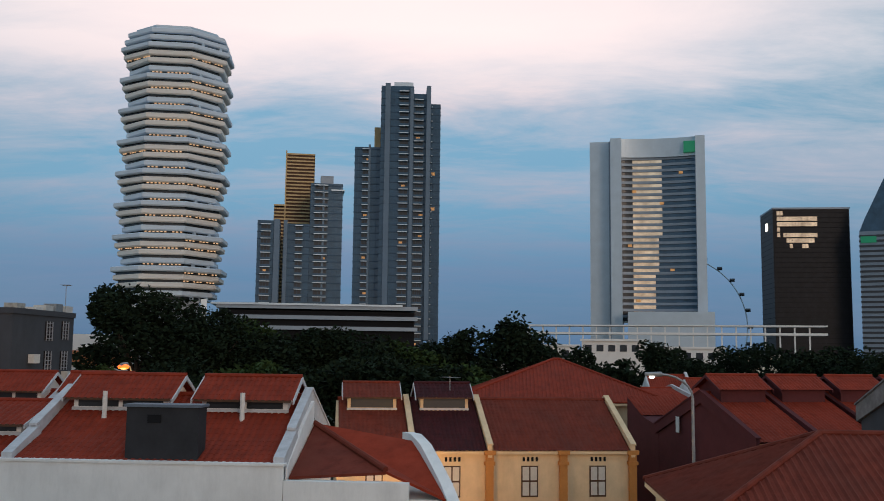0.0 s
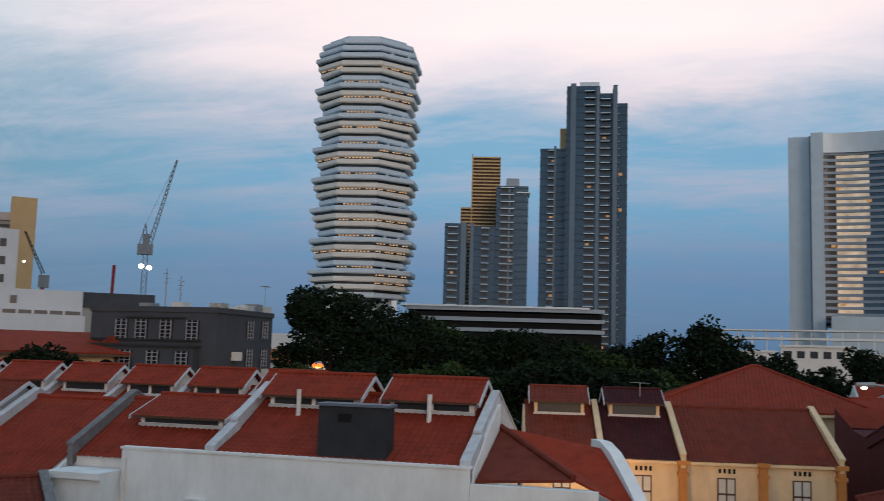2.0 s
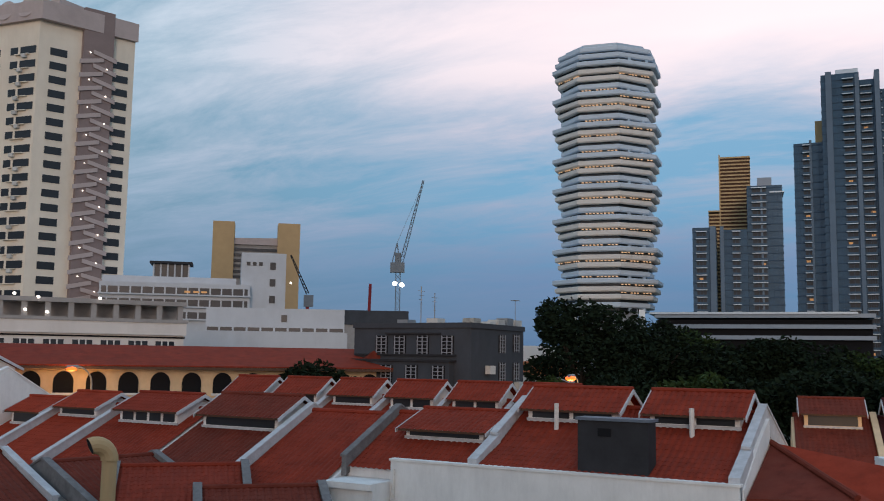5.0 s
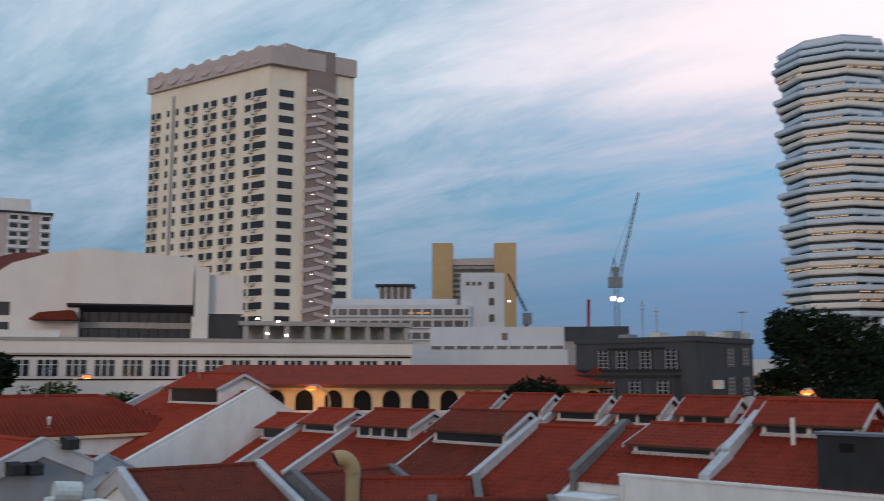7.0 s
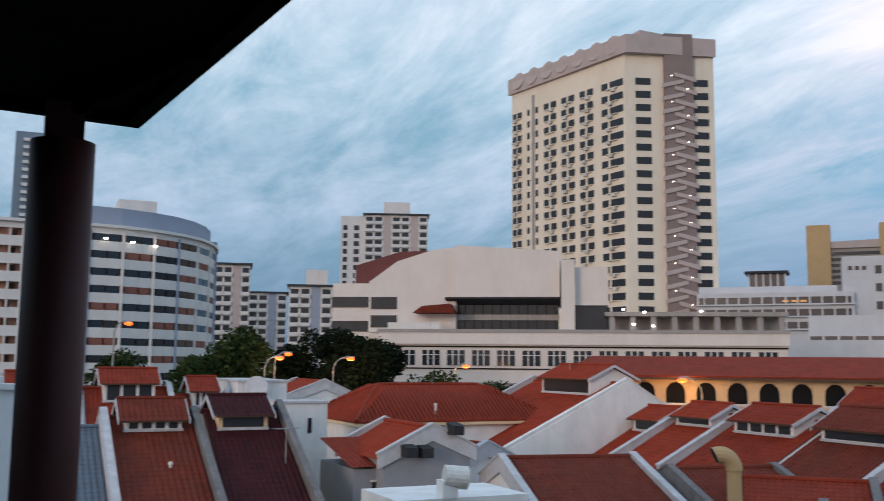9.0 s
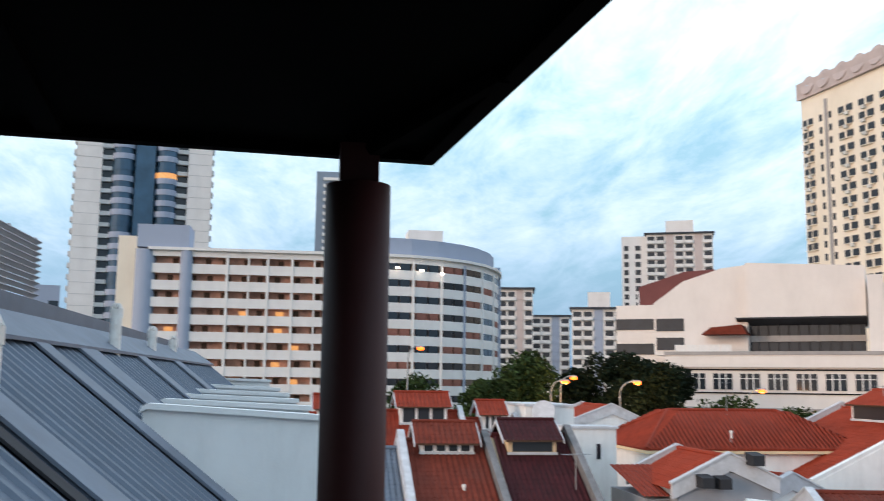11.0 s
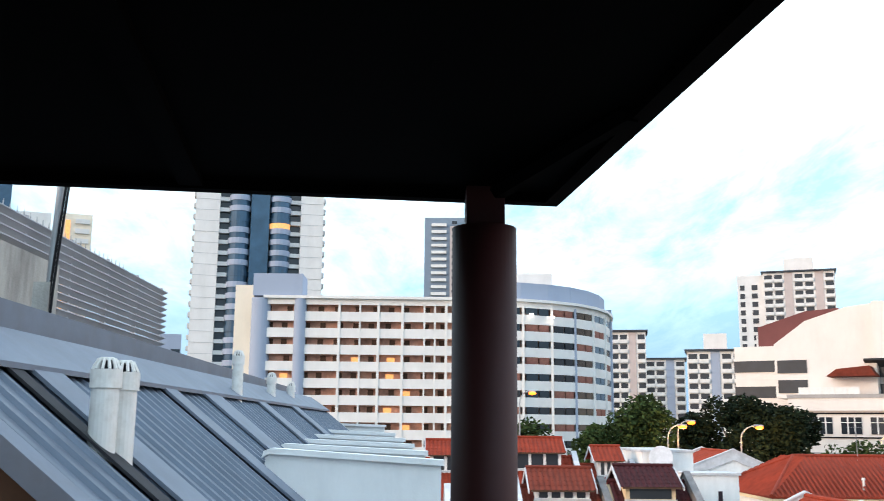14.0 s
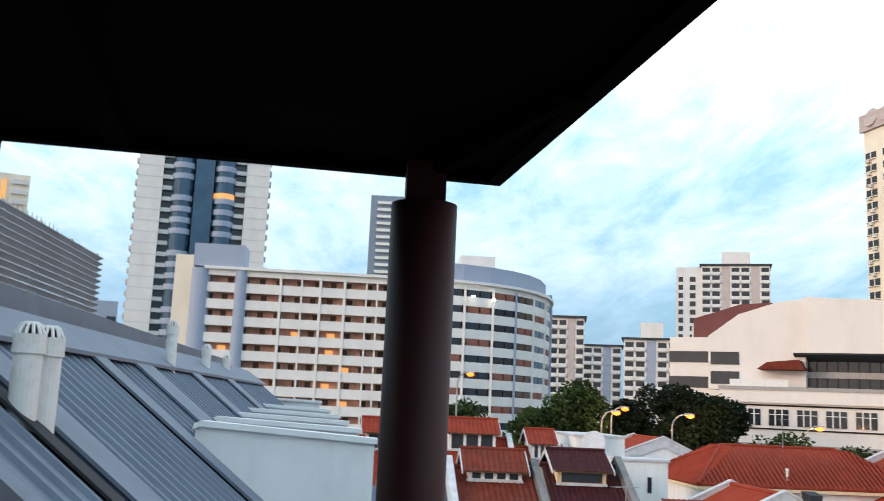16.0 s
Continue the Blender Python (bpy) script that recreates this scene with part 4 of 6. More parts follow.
FLOOR = 4.06
n_floor = 34
SIDE, FRONT = (27.8, 26.5, 25.0, 23.4), (27.0, 26.1, 26.8, 25.9)
for i in range(n_floor):
    z = 39.5 + FLOOR * i
    g = (n_floor - 3 - i) % 4
    side, front = SIDE[g], FRONT[g]
    if i >= n_floor - 2:
        side, front = 26.4 - 1.5 * (i - n_floor + 2), 26.0 - 1.5 * (i - n_floor + 2)
    bm = bmesh.new()
    rings = []
    for inset, up_ in ((0.55, 1.20), (0.0, 1.75), (0.0, 3.55), (0.9, 3.95)):
        rings.append([bm.verts.new((*p, z + up_)) for p in facet_plan(side - inset, front - inset)])
    for q, t in zip(rings, rings[1:]):
        for k in range(8):
            bm.faces.new((q[k], q[(k + 1) % 8], t[(k + 1) % 8], t[k]))
    bm.faces.new(rings[0][::-1]), bm.faces.new(rings[-1])
    part("spandrel", bm, "cream_panel" if g in (1, 2) and i < n_floor - 3 else "tower_blue", tower)
    inner = facet_plan(side - 2.6, front - 2.6)
    part("glazing", prism(bmesh.new(), inner, z - 0.3, z + 1.25), "glass_dark", tower)
    for k in (4, 5, 6):
        p, q = Vector((*inner[k], 0)), Vector((*inner[(k + 1) % 8], 0))
        d = (q - p).normalized()
        nrm, length = Vector((d.y, -d.x, 0)), (q - p).length
        turn_ = Matrix.Rotation(math.atan2(d.y, d.x), 4, "Z")
        if g == 3 and k == 6:
            for u in (0.30, 0.86):
                c = p + d * (length * u) + nrm * 2.0
                o = part("column", boxes((-0.8, -0.5, z - 0.3, 0.8, 0.5, z + 1.4)), "aluminium", tower)
                o.matrix_basis = Matrix.Translation((c.x, c.y, 0)) @ turn_
        lit_row = (k == 5 and g in (1, 3) and 2 < i < n_floor - 4) or (k == 6 and g in (0, 1) and (i * 5) % 7 < 5 and i < n_floor - 3) or (k == 4 and g == 1 and i % 3 == 0)
        if not lit_row:
            continue
        count = 10
        for j in range(count):
            if (j * 5 + i * 3) % (9 if k == 5 else 4) == 0:
                continue
            c = p + d * (length * (j + 0.5) / count) + nrm * 1.1
            w = length / count
            o = part("ceiling_light", boxes((-w * 0.26, -0.12, z + 0.45, w * 0.26, 0.12, z + 0.95)), "lit_strip", tower)
            o.matrix_basis = Matrix.Translation((c.x, c.y, 0)) @ turn_
part("core", boxes((-15, -14, 0, 15, 14, 40.5)), "aluminium_dark", tower)
for x in (-17, 17):
    part("column", boxes((x - 1.5, -17, 0, x + 1.5, -14, 40)), "aluminium", tower)
part("roof_plant", prism(bmesh.new(), facet_plan(21, 21), 39.5 + FLOOR * n_floor - 0.4, 39.5 + FLOOR * n_floor + 2.0), "aluminium", tower)
part("mast", tube(bmesh.new(), (2, 0, 173), (2, 0, 179), 0.25), "steel", tower)

# ---------------------------------------------------------------- residential towers


def condo(tower, x0, x1, y0, y1, z0, z1, floor=3.3, seed=0, fins=(), open_from=0.35, open_to=0.6, mat="glass_blue", slab="cladding_blue"):
    """A glazed volume with projecting slabs, a stack of balconies and solid fins."""
    rnd = random.Random(seed)
    part("glazing", boxes((x0, y0, z0, x1, y1, z1)), mat, tower)
    bm, rails, void, balc = bmesh.new(), bmesh.new(), bmesh.new(), bmesh.new()
    a, b = x0 + (x1 - x0) * open_from, x0 + (x1 - x0) * open_to
    n = int((z1 - z0) / floor)
    lit = []
    for i in range(n + 1):
        z = z0 + i * floor
        box(bm, x0 - 0.12, y0 - 0.16, z - 0.22, x1 + 0.12, y1 + 0.1, z + 0.22)
        box(balc, a, y0 - 1.7, z - 0.2, b, y0, z + 0.2)
        if i < n:
            box(rails, a, y0 - 1.7, z + 0.14, b, y0 - 1.62, z + 1.1)
            box(void, a + 0.2, y0 - 0.05, z + 0.3, b - 0.2, y0 + 0.05, z + floor - 0.3)
            if rnd.random() < 0.10:
                lit.append((a + (b - a) * rnd.uniform(0.15, 0.7), z + 0.8))
    tagged(part("floor_slab", bm, slab, tower), kind="stuff")
    tagged(part("balcony_slab", balc, "aluminium", tower), kind="stuff")
    tagged(part("balcony_rail", rails, "glass_blue", tower), kind="stuff")
    tagged(part("balcony_opening", void, "glass_dark", tower), kind="stuff")
    for x, z in lit:
        part("lit_window", boxes((x, y0 - 0.12, z, x + 1.6, y0 - 0.06, z + 1.4)), "lit", tower)
    for f0, f1, top in fins:
        part("fin_wall", boxes((f0, y0 - 1.2, z0, f1, y0 + 0.2, top)), "cladding_fin", tower)
    bm = bmesh.new()
    for k in range(1, 7):
        x = x0 + (x1 - x0) * k / 7
        box(bm, x - 0.09, y0 - 0.12, z0, x + 0.09, y0, z1)
    tagged(part("mullion", bm, slab, tower), kind="stuff")


tall_res = facing("residential_tower", "tall blue-grey glazed residential tower with stacked balconies", "skyscraper", 83.35, 430)
condo(tall_res, -19.9, -7.9, 6, 26, 0, 110, seed=1, fins=((-13.5, -12.5, 111),), open_from=0.3, open_to=0.55)
condo(tall_res, -7.9, 7.3, 0, 24, 0, 138, seed=2, fins=((-6.0, -3.6, 139), (5.6, 7.2, 137)), open_from=0.55, open_to=0.85)
condo(tall_res, 7.3, 13.2, 2, 24, 0, 135, seed=3, open_from=0.05, open_to=0.8)
part("fin_wall", boxes((13.2, -1.5, 20, 15.2, 22, 138)), "cladding_fin", tall_res)
condo(tall_res, 15.2, 19.9, 3, 22, 0, 130.5, seed=4, open_from=0.1, open_to=0.2)
part("roof_plant", boxes((-2, 4, 138, 7, 18, 141)), "aluminium", tall_res)
part("screen", boxes((-11, 10, 110, -8, 20, 120.5)), "gold", tall_res)

low_res = facing("residential_tower", "pair of blue-grey residential towers with balconies beside a gold-screened tower", "skyscraper", 77.55, 440)
condo(low_res, -19.6, -9.2, 0, 18, 0, 74.5, seed=5, fins=((-12.0, -9.5, 75),), open_from=0.15, open_to=0.6)
condo(low_res, -7.8, 4.2, 2, 18, 0, 73.5, seed=6, fins=((-7.6, -6.0, 75),), open_from=0.45, open_to=0.75)
condo(low_res, 4.3, 19.4, 4, 20, 0, 93.5, seed=7, fins=((10.0, 10.9, 92),), open_from=0.12, open_to=0.55)
part("roof_plant", boxes((9, 6, 93.5, 15, 16, 97.5)), "aluminium_dark", low_res)
part("roof_canopy", boxes((14, 3, 90, 20.2, 18, 90.6)), "aluminium", low_res)

gold_t = facing("screened_tower", "tower wrapped in gold horizontal screens", "skyscraper", 77.45, 474)
for x0, x1, z1 in ((-7.2, 7.2, 114.5), (-12.6, -7.2, 87)):
    part("wall", boxes((x0 + 0.4, 0.4, 0, x1 - 0.4, 14, z1 - 1)), "frame_dark", gold_t)
    bm = bmesh.new()
    z = 22.0
    while z < z1:
        box(bm, x0, 0, z, x1, 14.5, z + 0.75)
        z += 1.75
    tagged(part("screen_slats", bm, "gold", gold_t), kind="stuff")
part("corner_post", boxes((-7.4, -0.2, 20, -6.8, 0.4, 115)), "gold", gold_t)

podium = facing("podium", "long low podium with pale roof edges and open parking floors", "building", 78.6, 372)
bm = bmesh.new()
for z in (22.5, 26.6, 30.6):
    box(bm, -38, -0.5, z, 40, 40, z + 1.5)
tagged(part("floor_edge", bm, "aluminium_dark", podium), kind="stuff")
part("parking_floor", boxes((-37, 1.5, 0, 39, 40, 30)), "black", podium)
part("roof_edge", boxes((-40, -1.2, 32.0, 34, 40, 32.7)), "aluminium", podium)

# ---------------------------------------------------------------- concave hotel tower
arch = facing("hotel_tower", "pale hotel tower with a concave banded glass front", "skyscraper", 98.5, 600)
X0, X1, ZT = -22.5, 35.8, 152.0


def bow(x):
    u = (x - X0) / (X1 - X0)
    return 9.0 * 4 * u * (1 - u) * 0.55


part("side_wall", boxes((-35.8, 9, 0, -23.6, 45, ZT)), "aluminium", arch)
part("side_reveal", boxes((-23.6, 6, 0, -22.4, 45, ZT - 0.5)), "aluminium_dark", arch)
for x0, x1 in ((-22.4, -15.5), (30.0, 35.8)):
    part("frame_pier", boxes((x0, min(bow(x0), bow(x1)) - 0.5, 0, x1, 40, ZT)), "aluminium", arch)
cols = [-15.5 + 45.5 * k / 20 for k in range(21)]
head_line = [(c, bow(c)) for c in cols]
bm = prism(bmesh.new(), head_line + [(cols[-1], 40), (cols[0], 40)], 140.0, ZT)
part("frame_head", bm, "aluminium", arch)
n_row = 27
for i in range(n_row):
    z = 36 + i * 3.86
    # mirror glass only in the central columns places the bright sunset reflection there
    for c0, c1, glass in ((0, 3, "glass_dark"), (3, 11 - (i < 8) - (i < 14), "glass_mirror"), (11 - (i < 8) - (i < 14), 20, "glass_blue")):
        front = [(c, bow(c) + 2.0) for c in cols[c0:c1 + 1]]
        part("window_band", prism(bmesh.new(), front + [(front[-1][0], 40), (front[0][0], 40)], z, z + 2.2), glass, arch)
    front = [(c, bow(c) + 1.2) for c in cols]
    part("spandrel_band", prism(bmesh.new(), front + [(front[-1][0], 40), (front[0][0], 40)], z + 2.2, z + 3.86), "aluminium_dark", arch)
for x, i in ((-10, 1), (-7, 3), (-9, 21), (8, 19), (20, 24), (-12, 12), (14, 8)):
    part("lit_window", boxes((x, bow(x) + 1.3, 36.5 + i * 3.86, x + 2.6, bow(x) + 2.4, 38 + i * 3.86)), "lit", arch)
part("sign", boxes((23, bow(29) - 1.4, 142, 30, bow(23) + 1, 149)), "sign_green", arch)
part("entrance_block", boxes((-12, -14, 0, 39, 8, 41)), "aluminium", arch)

# ---------------------------------------------------------------- black glass block
dark = facing("glass_block", "black glass office block with mirrored upper floors", "skyscraper", 106.8, 800)
dark.rotation_euler[2] += radians(14)
part("glazing", boxes((-17, 0, 0, 42, 45, 133)), "black_glazing", dark)
bm = bmesh.new()
for i in range(30):
    box(bm, -17.1, -0.1, 14 + 4 * i, 42.1, 45.1, 14.25 + 4 * i)
tagged(part("spandrel", bm, "black", dark), kind="stuff")
PANES = ((0, 0, 2), (1, 0, 13), (2, 0, 13), (3, 0, 1), (4, 0, 1), (4, 2, 13), (5, 3, 12), (6, 4, 5), (6, 8, 10))
for i, j0, j1 in PANES:
    for j in range(j0, j1):
        pane = boxes((-14 + 2.4 * j, -0.45, 128 - 4.4 * i, -11.7 + 2.4 * j, -0.35, 131.4 - 4.4 * i))
        part("mirrored_pane", pane, "glass_mirror", dark)
part("roof_edge", boxes((-17.4, -0.4, 133, 42.4, 45.4, 134.4)), "aluminium_dark", dark)
part("sign", boxes((-17.5, 18, 118, -17.3, 24, 124)), "lamp_white", dark)

edge = facing("office_tower", "grey tower with a sloping pale green crown", "skyscraper", 113.2, 790)
part("wall", boxes((-42, 0, 0, 30, 40, 112)), "aluminium_dark", edge)
bm = bmesh.new()
for i in range(26):
    box(bm, -42.3, -0.4, 10 + 3.9 * i, 30.3, 40.3, 11.6 + 3.9 * i)
tagged(part("window_band", bm, "glass_dark", edge), kind="stuff")
part("crown", slice_y(bmesh.new(), ((-42, 112), (30, 112), (30, 160), (-20, 160), (-38, 122)), 2, 38), "glass_blue", edge)
part("sign", boxes((-41, -0.7, 103, -30, -0.5, 108)), "sign_green", edge)

wheel = facing("observation_wheel", "distant observation wheel with capsules", "wheel", 100.4, 900)
ring = bmesh.new()
R, cz = 66.0, 42.0
for k in range(60):
    a, b = math.tau * k / 60, math.tau * (k + 1) / 60
    tube(ring, (-8 + R * math.cos(a), 0, cz + R * math.sin(a)), (-8 + R * math.cos(b), 0, cz + R * math.sin(b)), 0.55, n=4)
part("rim", ring, "aluminium", wheel)
cap = mesh_of("capsule", tube(bmesh.new(), (-2.2, 0, 0), (2.2, 0, 0), 1.6, n=8), "glass_dark")
repeat("capsule", cap, wheel, [(-8 + (R + 2.4) * math.cos(math.tau * k / 28), 0, cz + (R + 2.4) * math.sin(math.tau * k / 28)) for k in range(28)])
part("leg", tube(tube(bmesh.new(), (-8, 0, cz), (-30, 0, 0), 1.4), (-8, 0, cz), (14, 0, 0), 1.4), "aluminium", wheel)

via = facing("viaduct", "low white elevated deck with thin posts", "viaduct", 99.7, 300)
part("deck", boxes((-44, 0, 20.4, 46, 8, 21.1)), "hdb_white", via)
part("roof", boxes((-44, -0.5, 23.0, 46, 8, 23.4)), "hdb_white", via)
post = mesh_of("post", boxes((-0.2, 0, 0, 0.2, 0.4, 23.0)), "frame")
repeat("post", post, via, [(-43 + 4.2 * k, 0.3, 0) for k in range(21)])
for x, z, w, m in ((-30, 17.5, 14, "hdb_white"), (-14, 19, 16, "mall"), (4, 17.2, 20, "hdb_white"), (-40, 16.5, 9, "mall_grey"), (22, 15.5, 12, "slab_cream")):
    lowb = facing("low_building", "low pale building among trees", "building", 99.7 + math.degrees(math.atan(x / 250)), 250)
    part("wall", boxes((-w / 2, 0, 0, w / 2, 10, z - 1.5)), m, lowb)
    part("roof_slab", boxes((-w / 2 - 0.4, -0.4, z - 1.5, w / 2 + 0.4, 10.4, z - 1.0)), "hdb_white", lowb)
    bw = bmesh.new()
    for j in range(int(w / 3)):
        box(bw, -w / 2 + 0.8 + 3 * j, -0.06, z - 4.2, -w / 2 + 2.6 + 3 * j, 0.05, z - 2.5)
    tagged(part("window_strip", bw, "glass_dark", lowb), kind="stuff")

# ---------------------------------------------------------------- twin tan cores, white block, cranes
twin = facing("office_building", "building with two tan concrete cores and a glazed bridge", "building", 48.85, 450)
for x0, x1 in ((-20.2, -10.3), (9.8, 20.2)):
    part("core", boxes((x0, 0, 0, x1, 14, 76.5)), "tan", twin)
part("bridge", boxes((-10.3, 3, 40, 9.8, 13, 66)), "mall_grey", twin)
bm = bmesh.new()
for k in range(6):
    box(bm, -10.3, 2.6, 50 + 2.6 * k, 9.8, 3, 51.3 + 2.6 * k)
tagged(part("window_band", bm, "glass_dark", twin), kind="stuff")
part("bridge_roof", slice_y(bmesh.new(), ((-12, 66), (9.8, 66), (9.8, 69.5), (-10, 69.0)), 2, 14), "tower_mauve", twin)

white_b = facing("commercial_block", "white terraced commercial block with long window bands", "building", 47.4, 205)
part("wall", boxes((-26, 0, 0, 4.5, 20, 28.6)), "pale_paint", white_b)
part("wall", boxes((-26, 4, 28.6, 1.5, 20, 30.2)), "pale_paint", white_b)
part("wall", boxes((2.5, 2, 0, 12.0, 20, 35.8)), "pale_paint", white_b)
for z in (26.5, 24.0, 21.4):
    part("ledge", boxes((-26.2, -0.7, z - 0.55, 4.7, 0, z - 0.25)), "pale_paint", white_b)
    # flat dark strip: the shade of the recess is put in as colour
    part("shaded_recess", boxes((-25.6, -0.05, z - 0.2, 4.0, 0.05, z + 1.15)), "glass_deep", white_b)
    for k in range(13):
        part("pier", boxes((-24.6 + 2.3 * k, -0.12, z - 0.2, -24.3 + 2.3 * k, -0.04, z + 1.15)), "pale_paint", white_b)
for k, x in enumerate((-9.0, -7.2, -5.6)):
    part("ceiling_light", boxes((x, -0.16, 26.6, x + 1.2, -0.1, 27.0)), "lit", white_b)
part("roof_pavilion", boxes((-15.6, 5, 30.2, -8.6, 10, 33.0)), "glass_deep", white_b)
for k in range(6):
    part("pavilion_post", boxes((-15.9 + 1.45 * k, 4.6, 30.2, -15.6 + 1.45 * k, 5, 33.0)), "pale_paint", white_b)
part("pavilion_roof", boxes((-16.6, 4, 33.0, -7.8, 11, 33.5)), "charcoal", white_b)
for z in (32.2, 28.6, 25.0):
    part("window", boxes((8.6, 1.9, z, 9.8, 2.1, z + 1.6)), "glass_deep", white_b)
for k in range(3):
    part("window", boxes((3.6 + 1.3 * k, 1.9, 33.0, 4.4 + 1.3 * k, 2.1, 33.8)), "glass_deep", white_b)

long_b = facing("commercial_block", "long blank white-panelled wing", "building", 50.2, 150)
long_b.rotation_euler[2] += radians(-4)
part("wall", boxes((-10.5, 0, 0, 10.8, 12, 21.0)), "pale_paint", long_b)
part("wall", boxes((-14, -1.4, 0, 11.3, 0, 17.3)), "pale_paint", long_b)
# dark strip laid on the face in place of a shaded slit
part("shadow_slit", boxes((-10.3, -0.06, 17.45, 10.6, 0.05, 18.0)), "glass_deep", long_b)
for k in range(9):
    part("pier", boxes((-8.6 + 2.1 * k, -0.12, 17.45, -8.3 + 2.1 * k, -0.05, 18.0)), "pale_paint", long_b)
part("window", boxes((1.0, -0.08, 18.9, 1.9, 0.1, 20.0)), "glass_deep", long_b)


def lattice(bm, a, b, r, bays, wide=None):
    """A square lattice boom from a to b."""
    a, b = Vector(a), Vector(b)
    q = (b - a).to_track_quat("Z", "Y")
    wide = wide or r
    corners = [(-1, -1), (1, -1), (1, 1), (-1, 1)]
    at = lambda t, c: a + (b - a) * t + q @ Vector((c[0] * (wide + (r - wide) * t), c[1] * (wide + (r - wide) * t), 0))
    for c in corners:
        tube(bm, at(0, c), at(1, c), 0.16, n=4)
    for i in range(bays):
        for j in range(4):
            c, d = corners[j], corners[(j + 1) % 4]
            tube(bm, at(i / bays, c), at((i + 1) / bays, d), 0.10, n=3)
    return bm


crane = facing("tower_crane", "luffing tower crane with bright work lights", "crane", 57.4, 380)
part("mast", lattice(bmesh.new(), (0, 0, 0), (0, 0, 56), 0.9, 26), "crane_grey", crane)
part("boom", lattice(bmesh.new(), (1.2, 0, 52), (9.6, 0, 86), 0.25, 18, 0.7), "crane_grey", crane)
part("machinery_deck", boxes((-3.2, -1.4, 48, 2.6, 1.4, 52), (-1.4, -1, 52, 0.8, 1, 56)), "crane_grey", crane)
part("a_frame", tube(tube(bmesh.new(), (-2.5, 0, 52), (-0.6, 0, 60), 0.22), (0.6, 0, 52), (-0.6, 0, 60), 0.22), "crane_grey", crane)
part("stay", tube(bmesh.new(), (-0.6, 0, 60), (9.0, 0, 84), 0.07), "steel", crane)
lampm = mesh_of("work_lamp", tube(bmesh.new(), (0, 0, 0), (0, -0.4, -0.1), 0.8, 1.0, n=10), "lamp_white")
repeat("work_lamp", lampm, crane, [(-1.3, -1.5, 43.5), (1.6, -1.5, 43.0)])
part("work_lamp", tube(bmesh.new(), (-1.8, -1.5, 29), (-1.8, -1.9, 28.9), 0.9, 1.0, n=10), "lamp_white", crane)

crane2 = facing("mobile_crane", "small red and white luffing crane", "crane", 52.0, 370)
part("boom", lattice(bmesh.new(), (0, 0, 38), (-7, 0, 53), 0.2, 10, 0.5), "charcoal", crane2)
part("cab", boxes((-1.5, -1, 33, 2.2, 1, 37.5)), "crane_grey", crane2)
part("mast", boxes((-0.7, -0.7, 0, 0.7, 0.7, 34)), "crane_red", crane2)
part("work_lamp", tube(bmesh.new(), (-6.6, -1, 42), (-6.6, -1.5, 42), 0.45, n=10), "lamp_white", crane2)

site = facing("unfinished_building", "unfinished concrete frame with netting and a red boom", "building", 56.0, 300)
part("frame", boxes((-10, 0, 0, 10, 14, 27)), "mall_grey", site)
part("netting", boxes((-11, -0.5, 24, 11, 14, 28.5)), "grey_dark", site)
part("red_boom", tube(bmesh.new(), (-1.5, 0, 28), (-1.3, 0, 37), 0.55, n=6), "crane_red", site)


# ---------------------------------------------------------------- the terrace's own roof and post
canopy = thing("roof_canopy", "dark steel canopy with its underside shade coloured black and an overhanging edge", "canopy", 0.40, 3.37, 14.305, 6.2)
# underside parts carry their shade as black colour; the sheet above keeps its brown
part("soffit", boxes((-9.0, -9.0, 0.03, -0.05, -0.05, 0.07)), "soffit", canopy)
part("roof_sheet", boxes((-9.0, -9.0, 0.075, 0.02, 0.02, 0.13)), "steel_dark", canopy)
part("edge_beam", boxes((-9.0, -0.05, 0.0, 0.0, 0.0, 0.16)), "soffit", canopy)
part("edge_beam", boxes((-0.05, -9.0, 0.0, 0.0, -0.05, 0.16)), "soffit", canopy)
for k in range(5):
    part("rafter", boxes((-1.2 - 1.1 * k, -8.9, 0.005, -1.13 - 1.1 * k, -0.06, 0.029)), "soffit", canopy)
bm = bmesh.new()
tube(bm, (-0.26, -0.10, -0.01), (-0.05, -0.9, 0.02), 0.03, n=6)
part("brace", bm, "soffit", canopy)
post = thing("column", "dark brown round steel column with a narrower neck", "column", 0.150, 3.19, 12.0)
part("shaft", tube(bmesh.new(), (0, 0, 0), (0, 0, 2.188), 0.098, n=40), "steel_dark", post)
part("neck", boxes((-0.058, -0.058, 2.188, 0.058, 0.058, 2.31)), "steel_dark", post)
for o in post.children:
    if o.name.startswith("shaft"):
        o.data.polygons.foreach_set("use_smooth", [len(p.vertices) == 4 for p in o.data.polygons])
solo("terrace_floor", boxes((-6.0, -6.0, 11.7, 1.6, 2.6, 11.98)), "concrete", "grey concrete roof terrace floor", "floor", kind="structure")
solo("terrace_building", boxes((-6.0, -6.0, 0, 1.6, 2.6, 11.69)), "grey", "plain lower storeys under the roof terrace", "building", kind="structure")
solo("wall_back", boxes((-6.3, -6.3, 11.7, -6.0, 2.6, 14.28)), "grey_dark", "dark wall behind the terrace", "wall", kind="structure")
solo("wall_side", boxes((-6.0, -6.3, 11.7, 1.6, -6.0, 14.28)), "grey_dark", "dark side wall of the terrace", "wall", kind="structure")

